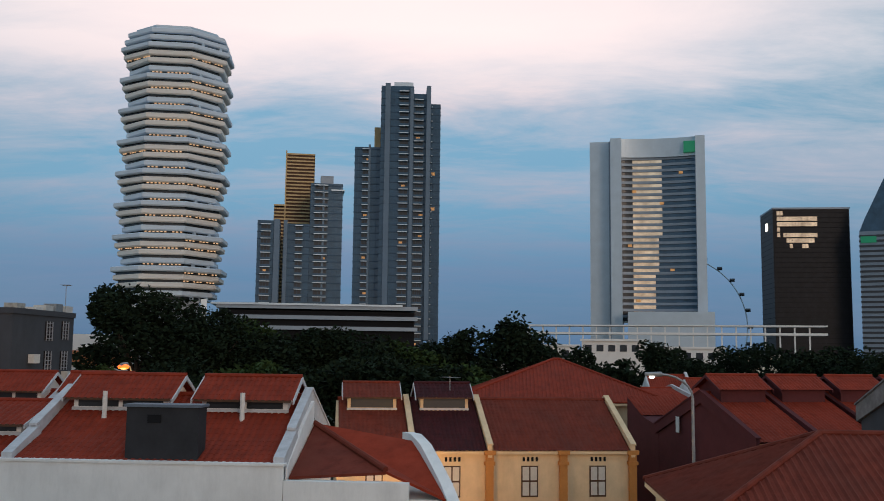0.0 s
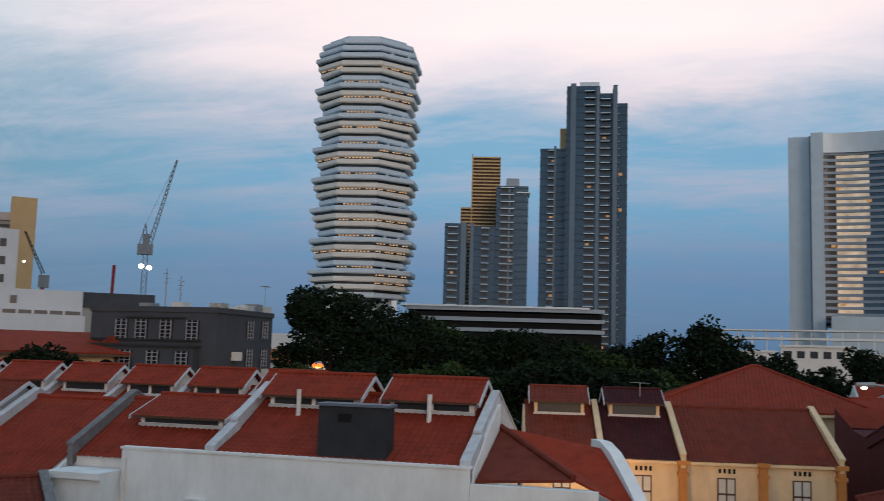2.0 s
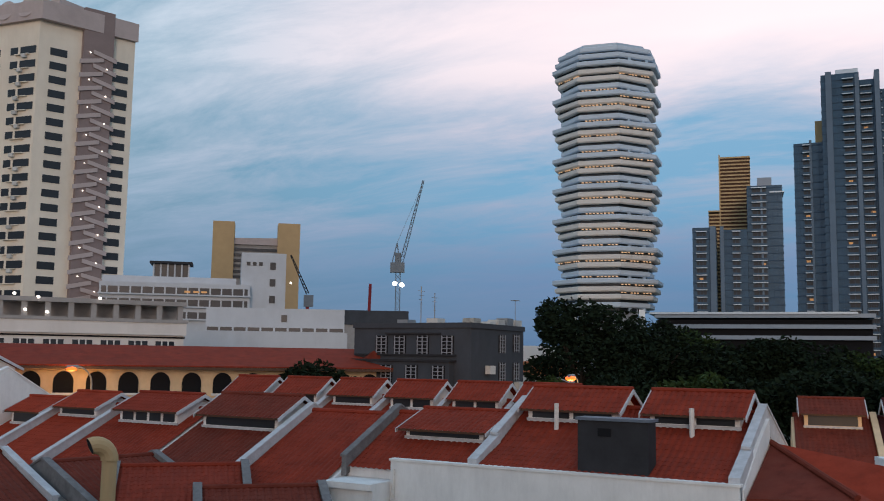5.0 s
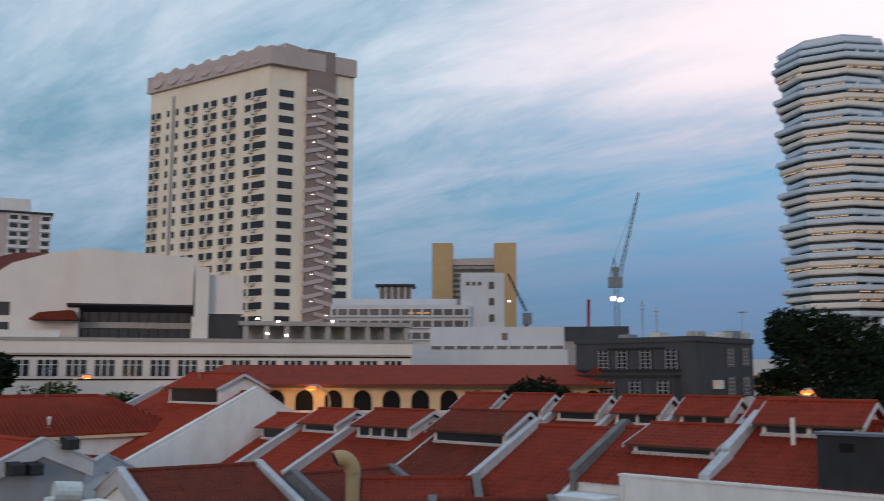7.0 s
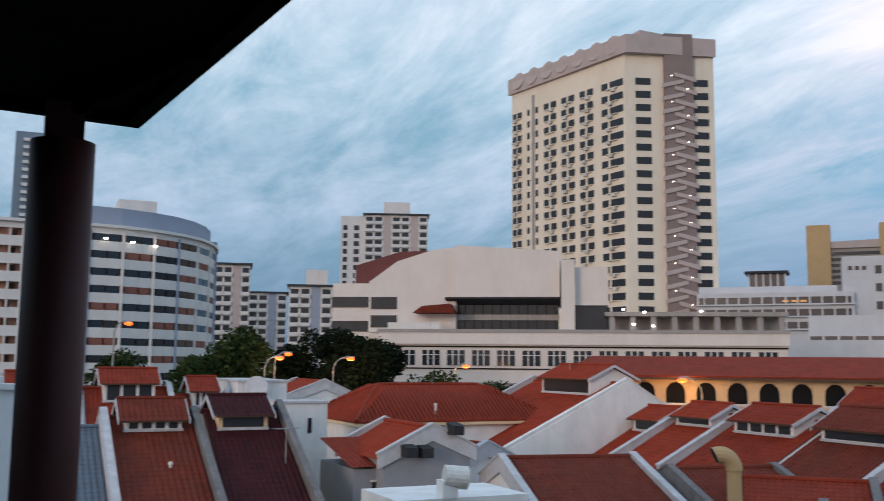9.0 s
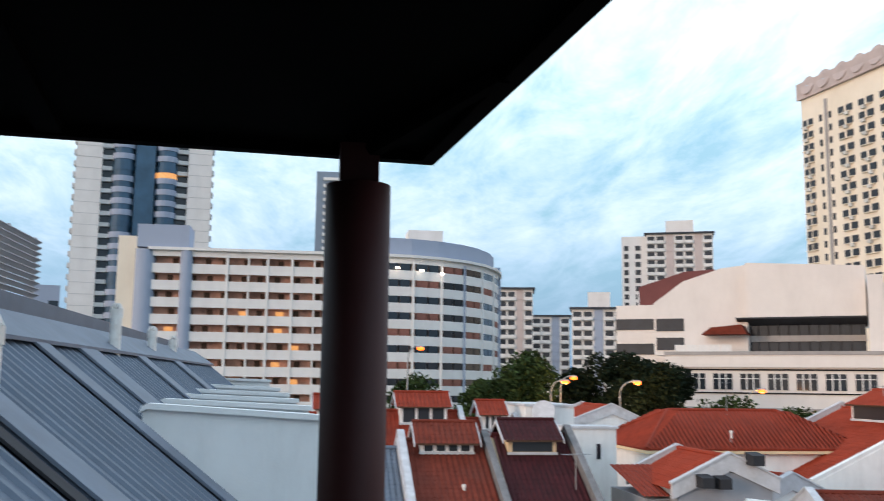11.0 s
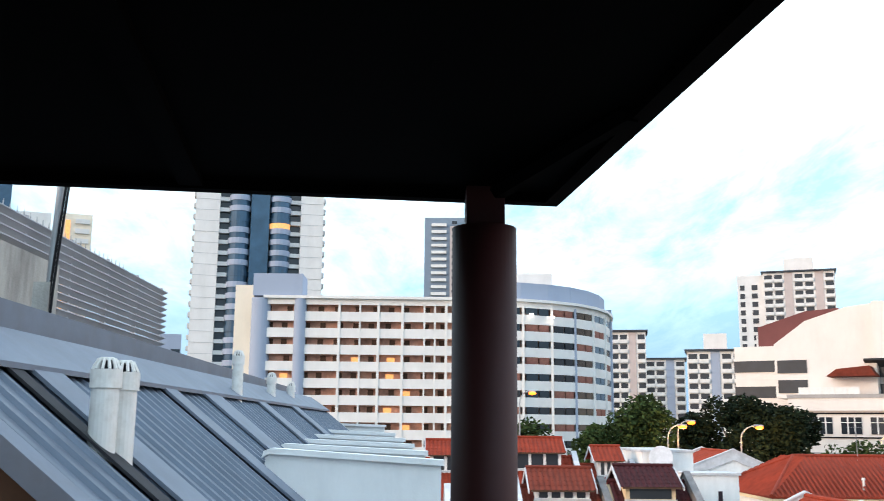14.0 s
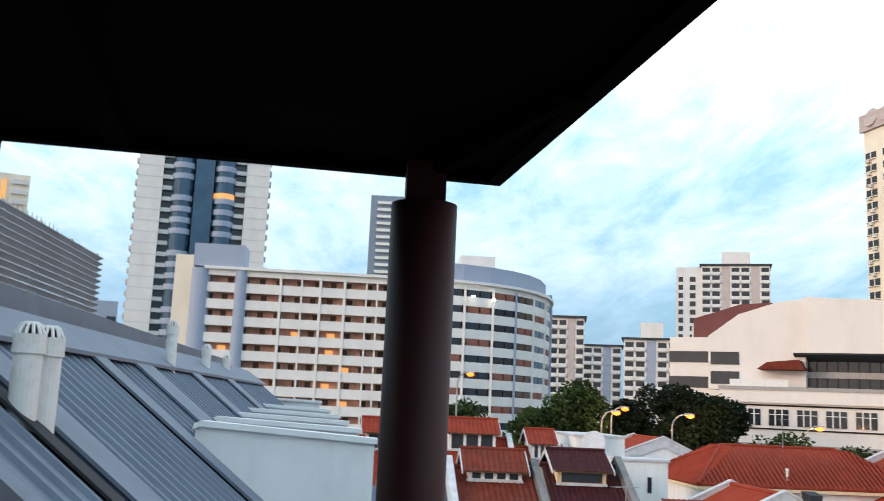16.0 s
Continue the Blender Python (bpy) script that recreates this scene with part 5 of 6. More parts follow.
# ---------------------------------------------------------------- neighbouring metal roof
shed = thing("metal_roof", "blue-grey corrugated metal roof with pale flashings", "roof", -3.1, 5.5, 0, -1.5)
n_rib, L, S = 74, 18.0, 3.6
step = L / n_rib
verts = []
for i in range(n_rib):
    for u, h in ((0.0, 0.0), (0.60, 0.0), (0.70, 0.035), (0.90, 0.035)):
        y = (i + u) * step
        verts += [(0.0, y, 14.2 + h), (S, y, 14.2 - 0.8 * S + h)]
faces = [(2 * k, 2 * k + 1, 2 * k + 3, 2 * k + 2) for k in range(len(verts) // 2 - 1)]
part("sheet", raw_mesh("sheet", verts, faces, "metal_roof"), "metal_roof", shed)
part("gable_wall", slice_y(bmesh.new(), ((0, 0), (S, 0), (S, 14.0 - 0.8 * S), (0, 14.02)), 0.1, L - 0.1), "frame_dark", shed)
part("ridge_flashing", slice_y(bmesh.new(), ((-0.05, 14.2), (0.42, 13.94), (0.42, 13.98), (-0.03, 14.28)), -0.1, L + 0.1), "metal_trim", shed)
for y, w in ((1.35, 0.50), (4.4, 0.42), (6.0, 0.8), (9.2, 0.6), (12.4, 0.7)):
    part("joint_cover", slice_y(bmesh.new(), ((0.3, 14.01), (S, 14.25 - 0.8 * S), (S, 14.285 - 0.8 * S), (0.3, 14.045)), y, y + w), "metal_trim", shed)
part("valley_gutter", slice_y(bmesh.new(), ((0.3, 14.005), (S, 14.235 - 0.8 * S), (S, 14.26 - 0.8 * S), (0.3, 14.03)), 1.0, 1.2), "charcoal", shed)
part("verge_trim", slice_y(bmesh.new(), ((-0.05, 14.15), (S, 14.1 - 0.8 * S), (S, 14.28 - 0.8 * S), (-0.05, 14.3)), -0.12, 0.08), "metal_trim", shed)
wallr = solo("parapet_wall", boxes((-3.75, 5.3, 0, -3.2, 24.0, 14.52)), "metal_trim", "grey rendered parapet along the ridge", "wall")

for k, (x, y, z, h, twin_) in enumerate(((-2.05, 6.60, 13.34, 0.68, True), (-2.56, 13.6, 13.72, 0.90, False), (-2.6, 16.9, 13.75, 0.75, False), (-2.62, 19.6, 13.75, 0.72, False))):
    vent = thing("vent_pipe", "white plastic vent pipe with a slotted cowl", "vent pipe", x, y, z, group="vent pipes")
    for dx, dy in (((-0.03, 0.0), (0.045, 0.14)) if twin_ else ((0.0, 0.0),)):
        r = 0.088 if twin_ else 0.075
        top = h - (0.0 if dx <= 0 else 0.01)
        part("pipe", tube(bmesh.new(), (dx, dy, -0.25), (dx, dy, top - 0.16), r, n=20), "pvc", vent)
        part("collar", tube(bmesh.new(), (dx, dy, top - 0.2), (dx, dy, top - 0.08), r + 0.012, n=20), "pvc", vent)
        cowl = part("cowl", tube(bmesh.new(), (dx, dy, top - 0.02), (dx, dy, top), r * 0.6, r * 0.5, n=16), "pvc", vent)
        part("cowl_core", tube(bmesh.new(), (dx, dy, top - 0.08), (dx, dy, top - 0.02), r * 0.5, r * 0.4, n=10), "black", cowl)
        for j in range(12):
            a = math.tau * j / 12
            part("slat", tube(bmesh.new(), (dx + r * math.cos(a), dy + r * math.sin(a), top - 0.08), (dx + r * 0.58 * math.cos(a), dy + r * 0.58 * math.sin(a), top - 0.01), 0.011, n=5), "pvc", cowl)
    if twin_:
        part("base_plate", slope_poly(((-0.22, -0.25, 0.13), (0.55, -0.25, -0.48), (0.55, 0.35, -0.48), (-0.22, 0.35, 0.13)), "metal_trim", 0.03), "metal_trim", vent)

for y, x0, x1, z0, z1 in ((10.6, -1.66, 0.20, 13.36, 13.25), (12.8, -1.82, 0.05, 13.37, 13.29), (14.9, -1.99, -0.13, 13.41, 13.34),
                          (17.0, -2.17, -0.30, 13.47, 13.40), (19.6, -2.40, -0.53, 13.55, 13.47), (23.8, -2.75, -0.88, 13.69, 13.64)):
    fin = thing("party_wall", "white rendered party wall fin stepping along the roofs", "wall", 0, y, 0, group="party walls")
    bm = slice_y(bmesh.new(), ((x0, 0), (x1, 0), (x1, z1 - 0.06), (x0 + 0.05, z0 - 0.06), (x0, z0 - 0.10)), 0, 0.18)
    part("wall", bm, "white", fin)
    bm = slice_y(bmesh.new(), ((x0 - 0.03, z0 - 0.10), (x0 + 0.05, z0 - 0.06), (x1 + 0.03, z1 - 0.06), (x1 + 0.03, z1), (x0 + 0.06, z0), (x0 - 0.01, z0 - 0.03)), -0.05, 0.23)
    part("cap", bm, "white", fin)

fence = thing("louvred_fence", "grey louvred metal screen on a concrete upstand", "fence", -5.0, 4.0, 0)
part("upstand", boxes((-0.12, 0, 0, 0.14, 8.9, 15.66)), "concrete", fence)
part("upstand", boxes((-0.10, 9.0, 0, 0.10, 14.4, 14.6)), "metal_trim", fence)
slatm = mesh_of("slat", slice_y(bmesh.new(), ((-0.05, 0), (0.06, 0.05), (0.06, 0.065), (-0.05, 0.015)), 0, 14.4), "slat")
repeat("slat", slatm, fence, [(0.06, 0, 14.72 + 0.108 * k) for k in range(13)])
postm = mesh_of("post", boxes((-0.04, -0.03, 14.4, 0.04, 0.03, 16.15)), "slat")
repeat("post", postm, fence, [(0.0, 0.1 + 1.58 * k, 0) for k in range(10)])
spike = mesh_of("spike", tube(bmesh.new(), (0, 0, 16.1), (0, 0, 16.2), 0.012, 0.003, n=4), "steel")
repeat("spike", spike, fence, [(0.03, 0.1 + 0.2 * k, 0) for k in range(60)])

pole = thing("aerial_pole", "thin steel pole with black cables tied to it", "pole", -3.3, 8.6, 14.5)
part("tube", tube(bmesh.new(), (0, 0, -0.2), (0.08, 0, 2.4), 0.030, n=10), "steel", pole)
part("bracket", boxes((-0.1, -0.06, -0.02, 0.04, 0.06, 0.30)), "concrete", pole)
for dx in (0.05, 0.075):
    bm = bmesh.new()
    pts = [(dx + 0.02 * math.sin(5 * t), -0.03, 2.3 * (1 - t)) for t in (0, 0.15, 0.3, 0.45, 0.6, 0.75, 0.9, 1.0)]
    pts = [(p[0] + 0.08 * p[2] / 2.4, p[1], p[2]) for p in pts]
    for p, q in zip(pts, pts[1:]):
        tube(bm, p, q, 0.012, n=5)
    part("cable", bm, "black", pole)

# ---------------------------------------------------------------- estate block with a rounded end
estate = thing("apartment_block", "long white apartment block with access corridors and a rounded blue-grey end", "apartment block", 0, 168.5, 0)
FL, ZB, NF = 2.95, 9.0, 9
path = [(-28.0, 0.0), (-14.5, 0.0), (-7.5, 0.0), (-3.2, 0), (4.6, 0.0), (9.5, 0.0), (13.0, 0.1), (18.5, 1.0), (24.0, 3.2), (28.8, 6.4), (33.0, 11.0), (36.4, 17.0), (38.8, 24.0), (40.2, 31.0)]


def along(bm, pts, off0, off1, z0, z1):
    """One wall that follows the block's front, between two offsets behind it."""
    edge = []
    for off in (off0, off1):
        line = []
        for k, (ax, ay) in enumerate(pts):
            p, q = pts[max(k - 1, 0)], pts[min(k + 1, len(pts) - 1)]
            d = Vector((q[0] - p[0], q[1] - p[1], 0)).normalized()
            line.append((ax - d.y * off, ay + d.x * off))
        edge.append(line)
    ring = [[bm.verts.new((x, y, z)) for x, y in line] for line in edge for z in (z0, z1)]
    f0, f1, b0, b1 = ring
    for k in range(len(pts) - 1):
        for a, b in ((f0, f1), (f1, b1), (b1, b0), (b0, f0)):
            bm.faces.new((a[k], a[k + 1], b[k + 1], b[k]))
    for k in (0, -1):
        bm.faces.new((f0[k], f1[k], b1[k], b0[k]))
    bmesh.ops.recalc_face_normals(bm, faces=bm.faces)
    return bm


# one solid back wall; its lamplit warmth comes from the recess colour
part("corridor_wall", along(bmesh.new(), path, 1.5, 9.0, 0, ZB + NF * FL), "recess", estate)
for i in range(NF + 1):
    z = ZB + i * FL
    part("parapet", along(bmesh.new(), path, -0.05, 0.15, z - 0.55, z + 1.15 if i < NF else z + 0.5), "hdb_white", estate)
    part("floor_slab", along(bmesh.new(), path, 0.15, 1.5, z - 0.15, z + 0.05), "hdb_white", estate)
part("roof_slab", along(bmesh.new(), path, -0.7, 9.5, ZB + NF * FL + 0.5, ZB + NF * FL + 1.0), "hdb_white", estate)
for k, (x, y) in enumerate(path[:-1]):
    nx_, ny_ = path[k + 1]
    m = "hdb_blue" if k % 3 == 0 and x > 10 else "hdb_white"
    part("pier", boxes((x - 0.22, y - 0.2, 0, x + 0.22, y + 1.6, ZB + NF * FL)), m, estate)
for x, y in ((-21.5, 0), (0.7, 0), (2.6, 0), (7.2, 0), (-10.8, 0)):
    part("pier", boxes((x - 0.15, y - 0.1, 0, x + 0.15, y + 1.6, ZB + NF * FL)), "hdb_white", estate)
part("stair_tower", tube(bmesh.new(), (-28.6, 1.0, 0), (-28.6, 1.0, ZB + NF * FL + 0.6), 1.7, n=24), "hdb_blue", estate)
part("stair_tower", tube(bmesh.new(), (-21.5, 0.4, 0), (-21.5, 0.4, ZB + NF * FL + 0.6), 1.1, n=24), "hdb_blue", estate)
part("water_tank", boxes((-30.0, 0, ZB + NF * FL + 1.0, -21.2, 7, ZB + NF * FL + 5.0)), "hdb_blue", estate)
part("side_block", boxes((-33.6, 2.5, 0, -30.2, 10, ZB + NF * FL + 3.2)), "slab_cream", estate)
top = path[5:]
part("roof_screen", along(bmesh.new(), top, 1.0, 2.0, ZB + NF * FL + 1.0, ZB + NF * FL + 4.2), "hdb_blue", estate)
part("roof_room", boxes((18, 6, ZB + NF * FL + 1.0, 24.5, 12, ZB + NF * FL + 6.5)), "hdb_white", estate)
part("end_wall", along(bmesh.new(), [(40.2, 31.0), (42.6, 42.0)], -0.4, 0.6, 0, ZB + NF * FL + 3.0), "hdb_blue", estate)
doorm = mesh_of("doorway", boxes((-0.5, 0, 0, 0.5, 0.1, 2.1)), "frame_dark")
litm = mesh_of("lit_doorway", boxes((-0.7, 0, 0.2, 0.7, 0.1, 1.9)), "lit")
rnd = random.Random(11)
for i in range(NF):
    z = ZB + i * FL
    for k in range(13):
        x = -27 + 3.1 * k + rnd.uniform(-0.5, 0.5)
        if x > 11:
            break
        o = part("doorway", litm if rnd.random() < 0.16 else doorm, "black", estate)
        o.matrix_basis = Matrix.Translation((x, 1.42, z + 0.1))
for k in range(6, len(path) - 1):
    (ax, ay), (bx, by) = path[k], path[k + 1]
    d = Vector((bx - ax, by - ay, 0))
    ang = math.atan2(d.y, d.x)
    for i in range(NF):
        for u, w in ((0.30, 0.20), (0.72, 0.17)):
            c = Vector((ax, ay, 0)) + d * u
            bm = boxes((-d.length * w, -0.02, 0, d.length * w, 0.2, 1.35))
            o = part("window", bm, "curtain" if (k * 5 + i * 3) % 7 < 2 else "glass_dark", estate)
            o.matrix_basis = Matrix.Translation((c.x, c.y, ZB + i * FL + 1.02)) @ Matrix.Rotation(ang, 4, "Z")
cl = mesh_of("corridor_lamp", tube(bmesh.new(), (0, 0, 0), (0, 0, 0.30), 0.34, n=10), "lamp_white")
repeat("corridor_lamp", cl, estate, [(6.8, -0.4, ZB + FL * (i + 0.80)) for i in range(NF)])
repeat("flood_lamp", cl, estate, [(15.5, -0.2, ZB + NF * FL - 1.6), (20.0, 0.6, ZB + NF * FL - 1.9), (24.0, 2.2, ZB + NF * FL - 2.2)])

# ---------------------------------------------------------------- white and blue tower behind it
bay = facing("residential_tower", "white residential tower with blue-glazed rounded bays", "skyscraper", -9.9, 262)
part("wall", boxes((-17.4, 4, 0, 17.6, 20, 100)), "hdb_white", bay)
for x0, x1 in ((-17.4, -10.9), (11.3, 17.6)):
    part("wing_wall", boxes((x0, 0, 0, x1, 18, 100)), "hdb_white", bay)
    bm = bmesh.new()
    for i in range(31):
        box(bm, x0 - 0.05, -0.06, 8 + 3.05 * i, x1 + 0.05, 0.0, 8.14 + 3.05 * i)
        box(bm, (x1 if x0 > 0 else x0 - 0.7), 2, 9 + 3.05 * i, (x1 + 0.7 if x0 > 0 else x0), 5, 10.2 + 3.05 * i)
    part("floor_joint", bm, "joint", bay)
part("centre_glazing", boxes((-2.4, -1, 0, 2.6, 5, 100)), "glass_blue", bay)
for cx in (-5.4, 5.6):
    for i in range(31):
        z = 8 + 3.05 * i
        part("bay_band", tube(bmesh.new(), (cx, 1.2, z), (cx, 1.2, z + 1.5), 3.0, n=20), "hdb_blue" if i % 5 else "glass_blue", bay)
        part("bay_glazing", tube(bmesh.new(), (cx, 1.2, z + 1.5), (cx, 1.2, z + 3.05), 2.8, n=20), "lit" if (i * 7 + int(cx)) % 23 == 0 else "glass_blue", bay)
bm, dk = bmesh.new(), bmesh.new()
for i in range(31):
    z = 8 + 3.05 * i
    for x0, x1 in ((-10.9, -8.0), (8.3, 11.3)):
        box(bm, x0, 1.0, z, x1, 4, z + 1.1)
        box(dk, x0, 2.2, z + 1.1, x1, 4.1, z + 3.05)
tagged(part("balcony", bm, "hdb_white", bay), kind="stuff")
tagged(part("balcony_opening", dk, "glass_dark", bay), kind="stuff")

slim = facing("residential_tower", "slim grey and pink residential tower", "skyscraper", 2.2, 400)
part("wall", boxes((-14, 0, 0, 10, 20, 103)), "aluminium_dark", slim)
part("wing_wall", boxes((-3, -1.5, 0, 4, 2, 99)), "pier", slim)
bm = bmesh.new()
for i in range(30):
    box(bm, -11.0, -1.6, 12 + 3 * i, -4.5, 0, 13.2 + 3 * i)
tagged(part("balcony", bm, "hdb_white", slim), kind="stuff")
bm = bmesh.new()
for i in range(30):
    box(bm, -2.2, -1.7, 13 + 3 * i, 0.0, -1.4, 14.2 + 3 * i)
    box(bm, 5, -0.2, 13 + 3 * i, 9, 0.1, 14.4 + 3 * i)
tagged(part("window_strip", bm, "glass_dark", slim), kind="stuff")

teal = facing("office_tower", "tall teal glass office tower", "skyscraper", -26.2, 300)
part("glazing", boxes((-14, 0, 0, 12.4, 20, 100)), "glass_blue", teal)
part("floor_line", boxes((-14.1, -0.1, 60, 12.5, 0, 60.4), (-14.1, -0.1, 72, 12.5, 0, 72.4)), "aluminium_dark", teal)
cream = facing("residential_tower", "cream towers with a lit stairwell", "skyscraper", -21.2, 300)
part("wall", boxes((-11.5, 0, 0, -2.5, 12, 75.5)), "hdb_white", cream)
part("red_panel", boxes((-5, -0.2, 62, -2.6, 0, 70)), "crane_red", cream)
part("wall", boxes((0.5, 0, 0, 9.2, 14, 76)), "slab_cream", cream)
part("lit_stair", boxes((1.6, -0.2, 20, 3.0, 0, 74)), "lit", cream)
bm = bmesh.new()
for i in range(18):
    box(bm, 4.4, -0.9, 22 + 3 * i, 8.4, 0, 23.4 + 3 * i)
tagged(part("balcony", bm, "hdb_white", cream), kind="stuff")
lowg = facing("office_building", "small blue-grey office block", "building", -15.2, 230)
part("wall", boxes((-3, 0, 0, 4.5, 10, 34.5)), "hdb_blue", lowg)
part("window_strip", boxes((2.2, -0.1, 24, 4.3, 0, 26.2), (2.2, -0.1, 28, 4.3, 0, 31)), "glass_dark", lowg)

# ---------------------------------------------------------------- distant slabs


def slab_block(label, heading, dist, x0, x1, z1, wall="hdb_white", accent="hdb_blue", floor=2.9, cols=5, pent=True):
    b = facing("apartment_block", label, "apartment block", heading, dist)
    part("wall", boxes((x0, 0, 0, x1, 14, z1)), wall, b)
    w = (x1 - x0) / cols
    bands, dark_ = bmesh.new(), bmesh.new()
    n = int((z1 - 8) / floor)
    for i in range(n):
        z = z1 - 0.6 - (i + 1) * floor
        for k in range(cols):
            a = x0 + k * w
            if k % 3 == 2:
                continue
            box(dark_, a + 0.12 * w, -0.05, z + 1.15, a + 0.9 * w, 0.1, z + floor - 0.25)
            box(bands, a + 0.06 * w, -0.9, z, a + 0.95 * w, 0.0, z + 1.1)
    tagged(part("balcony_band", bands, wall, b), kind="stuff")
    tagged(part("balcony_opening", dark_, "glass_dark", b), kind="stuff")
    for k in range(cols):
        if k % 3 == 2:
            part("accent_panel", boxes((x0 + k * w + 0.1 * w, -0.25, 0, x0 + (k + 1) * w - 0.1 * w, 0.0, z1)), accent, b)
    part("roof_edge", boxes((x0 - 0.7, -1.1, z1, x1 + 0.7, 14.5, z1 + 0.5)), "grey_dark", b)
    if pent:
        part("roof_room", boxes((x0 + (x1 - x0) * 0.3, 3, z1 + 0.5, x0 + (x1 - x0) * 0.72, 11, z1 + 5.4)), wall, b)
    return b


tower_l = slab_block("white point block with rows of balconies", 21.5, 350, -7.5, 16, 68.5, accent="pier", cols=7)
part("side_wall", boxes((-16.5, 3, 0, -7.5, 16, 68.3)), "hdb_white", tower_l)
bm = bmesh.new()
for i in range(19):
    box(bm, -15.6, 2.9, 9 + 3 * i, -14.0, 3.1, 10.8 + 3 * i)
    box(bm, -11.6, 2.9, 9 + 3 * i, -9.6, 3.1, 10.8 + 3 * i)
tagged(part("side_window", bm, "glass_dark", tower_l), kind="stuff")
slab_block("slab of white flats with blue panels", 12.5, 290, -5.5, 5.0, 42.5, accent="pier", cols=4, pent=False)
slab_block("slab of white flats with blue panels", 15.0, 330, -9.0, 4.0, 37.0, cols=4, pent=False)
slab_block("slab of white flats with blue panels", 17.8, 290, -10.0, 6.0, 36.5, cols=5)
slab_block("slab of white flats with blue panels", 20.3, 320, -8.0, 8.0, 38.5, cols=4)
slab_block("slab of white flats with blue panels", 10.2, 330, -8.0, 6.0, 46.0, accent="slab_cream", cols=4)

# ---------------------------------------------------------------- cream slab tower
A, B, C_ = Vector((127.0, 173.5, 0)), Vector((120.4, 214.7, 0)), Vector((146.9, 166.5, 0))
hotel = thing("slab_tower", "cream slab tower with ribbon windows and an open stair shaft", "skyscraper", A.x, A.y, 0)
b_, c_ = B - A, C_ - A
TOPZ = 84.8
part("wall", prism(bmesh.new(), [(0, 0), (c_.x, c_.y), (b_.x + c_.x, b_.y + c_.y), (b_.x, b_.y)], 0, TOPZ), "slab_cream", hotel)
ub, uc = b_.normalized(), c_.normalized()
nb, nc = Vector((-ub.y, ub.x, 0)), Vector((uc.y, -uc.x, 0))
NFL, FH = 18, 3.1
angb, angc = math.atan2(-ub.y, -ub.x), math.atan2(uc.y, uc.x)
lb, lc = b_.length, c_.length
wmesh = {}
for key, w in (("wide", 7.0), ("mid", 4.7), ("end", 3.6), ("slot", 0.9)):
    wmesh[key] = mesh_of("window", boxes((-w / 2, -0.06, 0, w / 2, 0.06, 1.6)), "glass_deep")
bars = {"wide": mesh_of("mullion", boxes((-1.3, -0.14, -0.06, -0.75, -0.05, 1.66)), "slab_cream"),
        "mid": mesh_of("mullion", boxes((-0.3, -0.14, -0.06, 0.3, -0.05, 1.66)), "slab_cream"),
        "end": mesh_of("mullion", boxes((-0.12, -0.14, -0.04, 0.12, -0.05, 1.64)), "slab_cream")}
ledge = mesh_of("ledge", boxes((-1.9, -0.55, -0.25, 1.9, 0.0, -0.08)), "slab_cream")
acm = mesh_of("air_conditioner", boxes((-0.55, -0.75, -0.95, 0.55, -0.05, -0.2)), "aircon")
rnd = random.Random(3)
for i in range(NFL):
    z = 25.0 + FH * i
    for u, key in ((0.10, "wide"), (0.31, "mid"), (0.47, "mid"), (0.63, "mid"), (0.945, "end")):
        p = ub * (lb * u) + nb * 0.05
        m = Matrix.Translation((p.x, p.y, z)) @ Matrix.Rotation(angb, 4, "Z")
        win = part("window", wmesh[key], "", hotel)
        win.matrix_basis = m
        part("mullion", bars[key], "", win)
        part("ledge", ledge, "", hotel).matrix_basis = m
        if rnd.random() < 0.75:
            part("air_conditioner", acm, "", hotel).matrix_basis = m @ Matrix.Translation((rnd.uniform(-1, 1), 0, 0))
    for u in (0.755, 0.835):
        p = ub * (lb * u) + nb * 0.05
        part("window", wmesh["slot"], "", hotel).matrix_basis = Matrix.Translation((p.x, p.y, z)) @ Matrix.Rotation(angb, 4, "Z")
    for u in (0.20, 0.85):
        p = uc * (lc * u) + nc * 0.05
        part("window", wmesh["end"], "", hotel).matrix_basis = Matrix.Translation((p.x, p.y, z)) @ Matrix.Rotation(angc, 4, "Z")
    for u, h in ((0.52, 0.0), (0.66, 1.5)):
        p = uc * (lc * u) + nc * 1.3
        bm = bmesh.new()
        s = 2.6
        slice_y(bm, ((-s, -0.9 if h == 0 else 0.4), (s, 0.4 if h == 0 else -0.9), (s, 1.3 if h == 0 else 0.1), (-s, 0.1 if h == 0 else 1.3)), -0.1, 0.1)
        o = part("stair_flight", bm, "tower_mauve", hotel)
        o.matrix_basis = Matrix.Translation((p.x, p.y, z + h)) @ Matrix.Rotation(angc, 4, "Z")
    p = uc * (lc * (0.50 if i % 2 else 0.68)) + nc * 1.5
    lp = part("stair_lamp", tube(bmesh.new(), (p.x, p.y, z + 1.9), (p.x, p.y, z + 2.1), 0.13, n=6), "lamp_white", hotel)
q0, q1 = uc * (lc * 0.43), uc * (lc * 0.75)
# solid block in a shade colour stands in for the shaft's dim interior
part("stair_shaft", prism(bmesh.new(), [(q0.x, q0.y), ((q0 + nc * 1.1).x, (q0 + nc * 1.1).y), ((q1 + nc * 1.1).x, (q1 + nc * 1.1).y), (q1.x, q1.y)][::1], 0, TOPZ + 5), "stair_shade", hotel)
p0, p1 = ub * (lb * 0.775), ub * (lb * 0.80)
